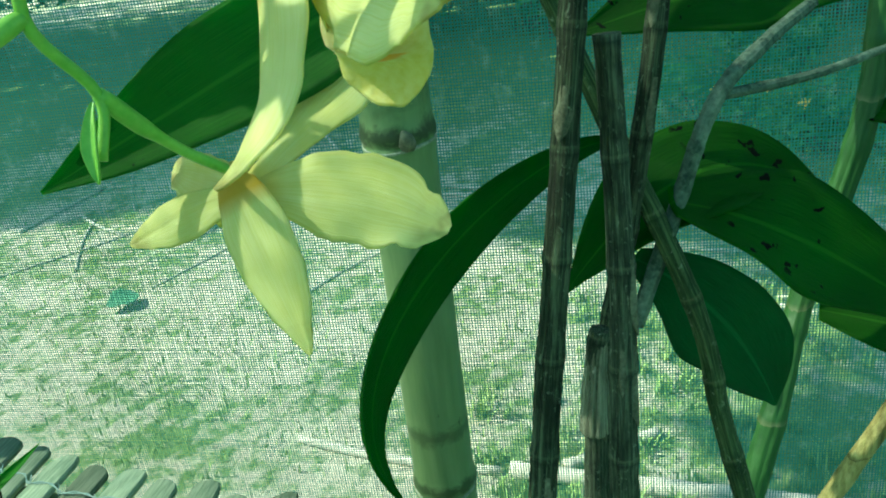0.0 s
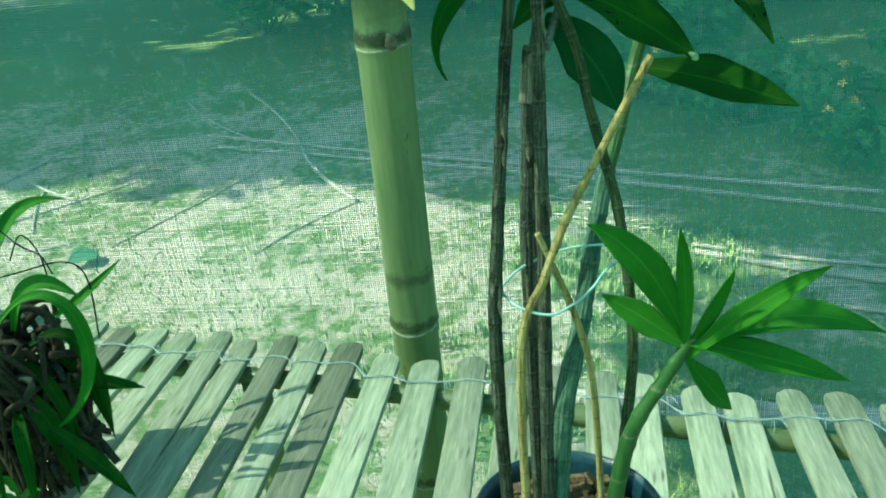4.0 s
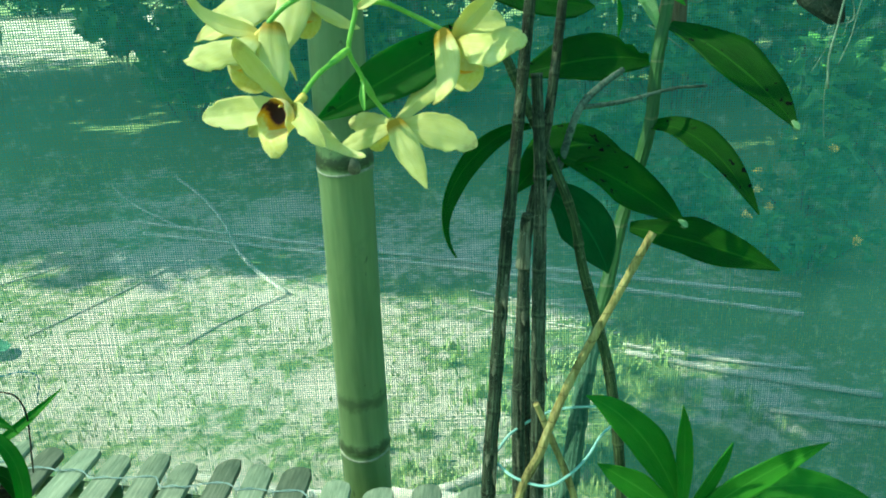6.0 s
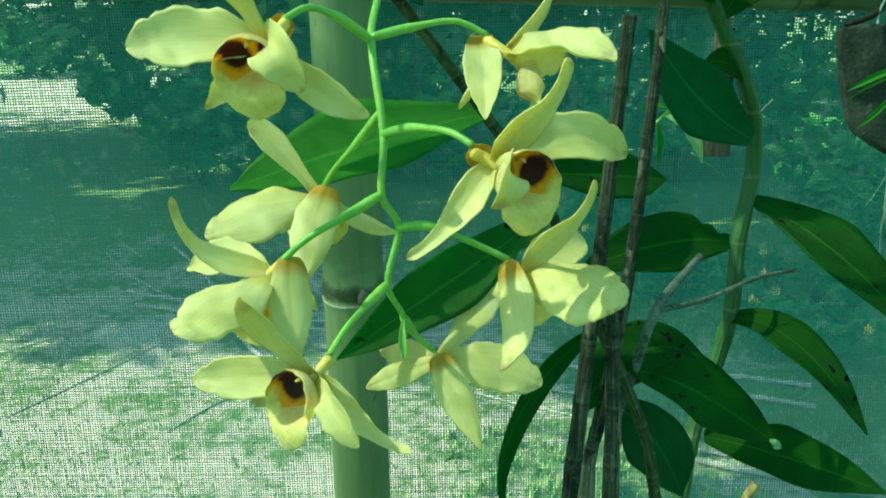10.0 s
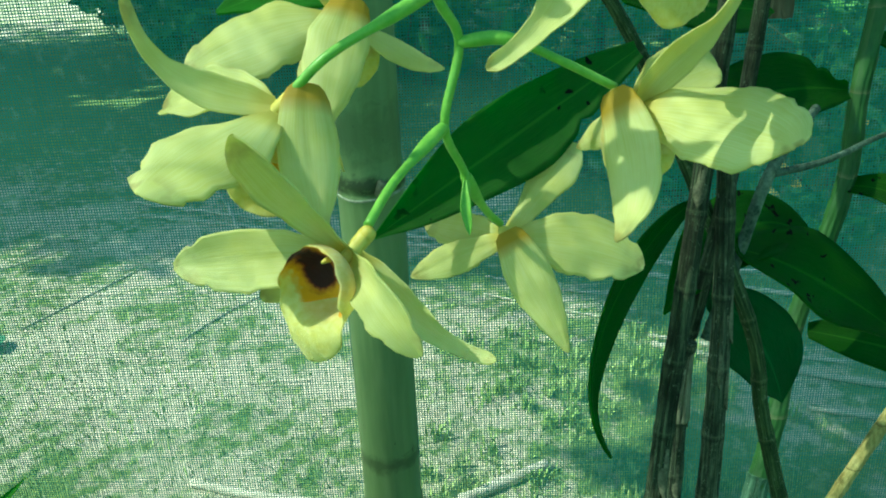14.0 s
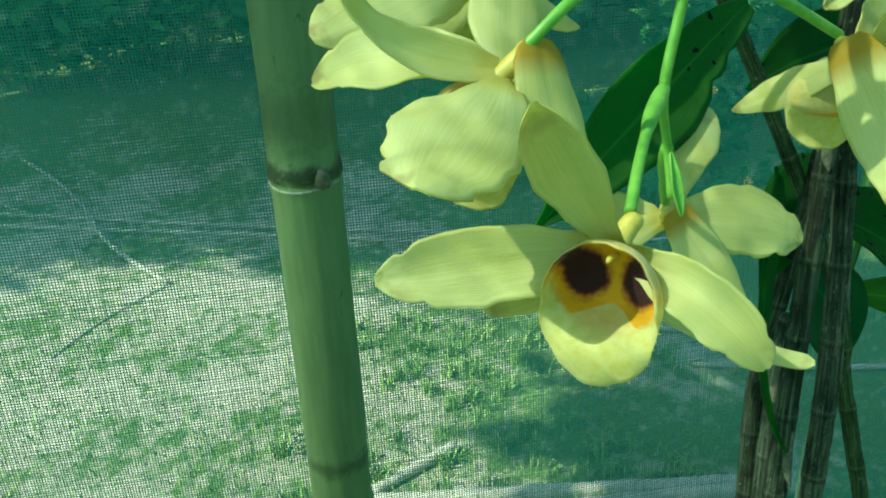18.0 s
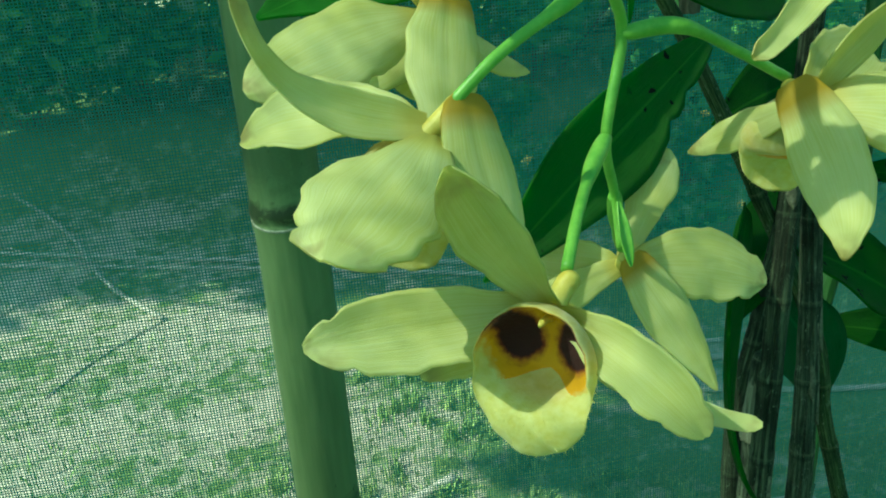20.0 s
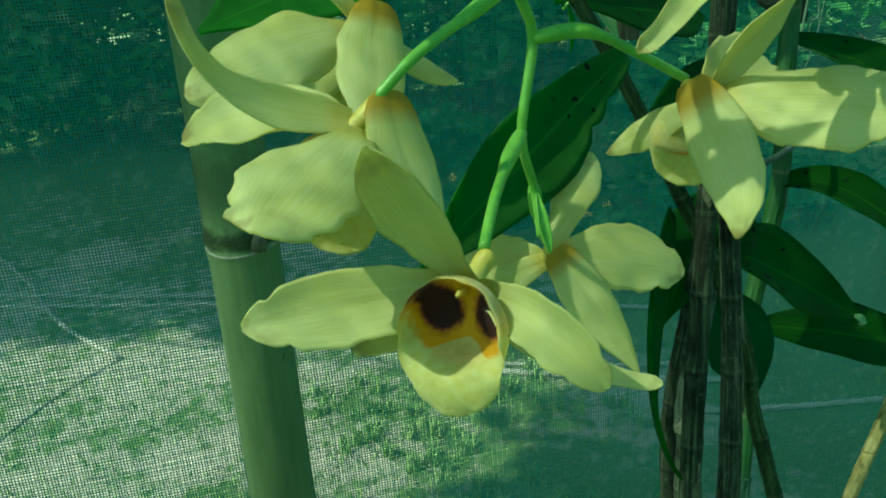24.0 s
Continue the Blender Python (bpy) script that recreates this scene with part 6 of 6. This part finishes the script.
board(edges(V((0.4996, 0.6570, 0)), [(1.5147, -0.0113, 0.0294), (1.5107, -0.0271, 0.0339), (1.4994, -0.0271, 0.0373), (1.4791, -0.0237, 0.0384), (1.4565, -0.0192, 0.0407), (1.4339, -0.0136, 0.0429), (1.4169, -0.0090, 0.0452), (1.4045, 0.0000, 0.0463), (1.3909, 0.0203, 0.0486), (1.3830, 0.0339, 0.0475)]),
      0.009, M_HUSK, "slab", husk)
part("hook", tube("hook", spline([(0.4770, 0.6604, 1.5141), (0.4945, 0.6559, 1.5198), (0.5058, 0.6536, 1.5254), (0.5149, 0.6559, 1.5333), (0.5262, 0.6559, 1.5322), (0.5330, 0.6593, 1.5130)], 5), 0.0030, M_DARKWOOD, 7), husk, "dark bent hanger")
part("string", tube("string", spline([(0.5087, 0.6434, 1.5774), (0.5121, 0.6389, 1.5650), (0.5104, 0.6457, 1.5446), (0.5070, 0.6525, 1.5243), (0.5053, 0.6491, 1.5107)], 6), 0.0013, M_STRING, 6), husk, "white plastic string")
part("string", tube("string", spline([(0.4493, 0.6660, 1.5616), (0.4652, 0.6604, 1.5627), (0.4855, 0.6536, 1.5717), (0.5097, 0.6480, 1.5847), (0.5217, 0.6480, 1.5898), (0.5301, 0.6457, 1.5864), (0.5420, 0.6434, 1.5796), (0.5559, 0.6389, 1.5774)], 6), 0.0010, M_STRING, 6), husk, "white plastic string")
for r, line in ((0.0018, [(0.5352, 0.6355, 1.4813), (0.5443, 0.6321, 1.4780), (0.5487, 0.6299, 1.4678), (0.5466, 0.6304, 1.4486), (0.5374, 0.6333, 1.4164), (0.5327, 0.6350, 1.3834), (0.5273, 0.6367, 1.3469), (0.5314, 0.6378, 1.3124)]),
                (0.0009, [(0.5533, 0.6321, 1.4791), (0.5643, 0.6269, 1.4734), (0.5652, 0.6265, 1.4474), (0.5548, 0.6299, 1.4086), (0.5483, 0.6321, 1.3695), (0.5391, 0.6355, 1.3390)]),
                (0.0012, [(0.5304, 0.6367, 1.4497), (0.5358, 0.6355, 1.4260), (0.5461, 0.6333, 1.4090), (0.5487, 0.6321, 1.3887), (0.5339, 0.6367, 1.3834)]),
                (0.0006, [(0.5488, 0.6401, 1.3887), (0.5420, 0.6378, 1.3717), (0.5262, 0.6389, 1.3751), (0.5307, 0.6389, 1.3548)]), (0.0006, [(0.5307, 0.6401, 1.3322), (0.5284, 0.6389, 1.2983), (0.5352, 0.6401, 1.2531)]), (0.0005, [(0.5352, 0.6423, 1.3887), (0.5262, 0.6401, 1.3604), (0.5104, 0.6423, 1.3322)])):
    part("root", tube("root", spline(line, 6), r * 0.7, M_ROOT, 6), husk, "pale hanging aerial root")
part("plant_crown", blade("plant_crown", (0.5397, 0.6355, 1.4678), (0.5420, 0.6333, 1.4847), (0.5403, 0.6355, 1.5062), 0.007, (0, -1, 0), M_LEAF_YOUNG, strap, 0.5), husk, "small green growing tip")
for base, mid, tip, w in (((0.5431, 0.6355, 1.4757), (0.5104, 0.6401, 1.4700), (0.4814, 0.6525, 1.4494), 0.0068), ((0.5409, 0.6367, 1.4723), (0.5217, 0.6401, 1.4361), (0.4942, 0.6491, 1.4116), 0.0055), ((0.5397, 0.6378, 1.4700), (0.5104, 0.6446, 1.4610), (0.4860, 0.6536, 1.4424), 0.0028),
                          ((0.5409, 0.6367, 1.4768), (0.5533, 0.6333, 1.4813), (0.5669, 0.6310, 1.4768), 0.004)):
    part("leaf", blade("leaf", base, mid, tip, w, (0, -0.9, 0.4), M_LEAF_YOUNG, strap, 0.5, 0, 0.0005), husk, "narrow green strap leaf")


# ---- the strap-leaved plant on the bench ----
vanda = thing("strap_leaved_orchid", "dark root clump with arching green strap leaves on the bench", "orchid", at=(0, 0, 0))
VC = V((-0.445, 0.535, BENCH_Z))


def build_clump():
    rnd = random.Random(31)
    for k in range(80):
        a = rnd.uniform(0, 6.28)
        pts = [VC + V((0.05 * math.cos(a), 0.05 * math.sin(a), 0.008 + 0.06 * rnd.random()))]
        for j in range(4):
            b = a + rnd.uniform(-1.4, 1.4)
            pts.append(VC + V((math.cos(b) * rnd.uniform(0.02, 0.070), math.sin(b) * rnd.uniform(0.02, 0.065), rnd.uniform(0.008, 0.20))))
        part("root", tube("root", spline(pts, 5), rnd.uniform(0.0015, 0.0045), M_ROOT_DARK if k % 9 else M_HUSK, 6), vanda)


build_clump()
for k, (base, ctrl, tip, w) in enumerate((
        ((-0.440, 0.505, 1.050), [(-0.345, 0.495, 1.165), (-0.315, 0.495, 0.960)], (-0.421, 0.490, 0.930), 0.015),
        ((-0.440, 0.540, 1.030), (-0.410, 0.530, 1.115), (-0.360, 0.530, 1.062), 0.019), ((-0.410, 0.550, 1.030), (-0.380, 0.575, 1.035), (-0.335, 0.599, 1.070), 0.011),
        ((-0.420, 0.520, 0.970), (-0.370, 0.525, 0.968), (-0.326, 0.537, 0.941), 0.018), ((-0.445, 0.500, 0.990), (-0.400, 0.488, 0.960), (-0.405, 0.485, 0.852), 0.022),
        ((-0.430, 0.495, 0.950), (-0.375, 0.475, 0.910), (-0.340, 0.465, 0.852), 0.018), ((-0.500, 0.600, 1.020), (-0.470, 0.650, 1.150), (-0.398, 0.662, 1.124), 0.018),
        ((-0.465, 0.555, 1.030), (-0.455, 0.545, 1.120), (-0.460, 0.530, 1.211), 0.016), ((-0.420, 0.520, 1.020), (-0.355, 0.530, 1.060), (-0.365, 0.520, 0.900), 0.016),
        ((-0.425, 0.530, 1.000), (-0.380, 0.540, 1.010), (-0.372, 0.535, 0.880), 0.014), ((-0.460, 0.500, 1.020), (-0.455, 0.455, 1.060), (-0.450, 0.430, 0.880), 0.020),
        ((-0.480, 0.520, 1.040), (-0.530, 0.480, 1.110), (-0.560, 0.450, 0.930), 0.020), ((-0.480, 0.560, 1.040), (-0.550, 0.600, 1.120), (-0.590, 0.620, 0.960), 0.020),
        ((-0.440, 0.490, 0.960), (-0.425, 0.460, 0.980), (-0.430, 0.440, 0.860), 0.014), ((-0.435, 0.510, 1.010), (-0.390, 0.500, 1.000), (-0.395, 0.495, 0.870), 0.014))):
    leaf(base, ctrl, tip, w, (0.25, -0.55, 0.80), "arching green strap leaf", M_LEAF_YOUNG if k in (0, 1, 2, 6, 7) else M_LEAF, 0.5, seed=70 + k, parent=vanda)
for k, (x, z) in enumerate(((-0.452, 0.905), (-0.440, 0.885), (-0.462, 0.880), (-0.446, 0.868))):
    leaf((-0.458, 0.470, 0.862), (x, 0.462, z + 0.006), (x + 0.012 * (1 if k % 2 else -1), 0.458, z), 0.008, (0, -0.8, 0.5), "small pale green leaflet", M_LEAF_YOUNG, 0.3, seed=90 + k, parent=vanda)
part("wire", tube("wire", spline([(-0.52, 0.55, 1.075), (-0.43, 0.56, 1.085), (-0.385, 0.575, 1.085), (-0.368, 0.58, 1.06), (-0.372, 0.575, 0.99)], 8), 0.0009, M_DARKWOOD, 5), vanda, "thin dark wire hoop")
part("string", tube("string", spline([(-0.450, 0.560, 1.124), (-0.419, 0.560, 1.120), (-0.409, 0.560, 1.107), (-0.381, 0.560, 1.108), (-0.356, 0.560, 1.111), (-0.342, 0.560, 1.103), (-0.348, 0.560, 1.076)], 6), 0.0006, M_BLUE_STRING, 5), vanda, "thin blue plastic string")
for line in ([(-0.440, 0.565, 1.141), (-0.427, 0.560, 1.130), (-0.416, 0.560, 1.115), (-0.399, 0.560, 1.101), (-0.392, 0.558, 1.080)], [(-0.451, 0.556, 1.158), (-0.462, 0.560, 1.131), (-0.480, 0.556, 1.090)],
             [(-0.430, 0.560, 1.100), (-0.415, 0.566, 1.124), (-0.400, 0.560, 1.106), (-0.395, 0.552, 1.070)]):
    part("wire", tube("wire", spline(line, 6), 0.0008, M_DARKWOOD, 5), vanda, "thin dark wire")
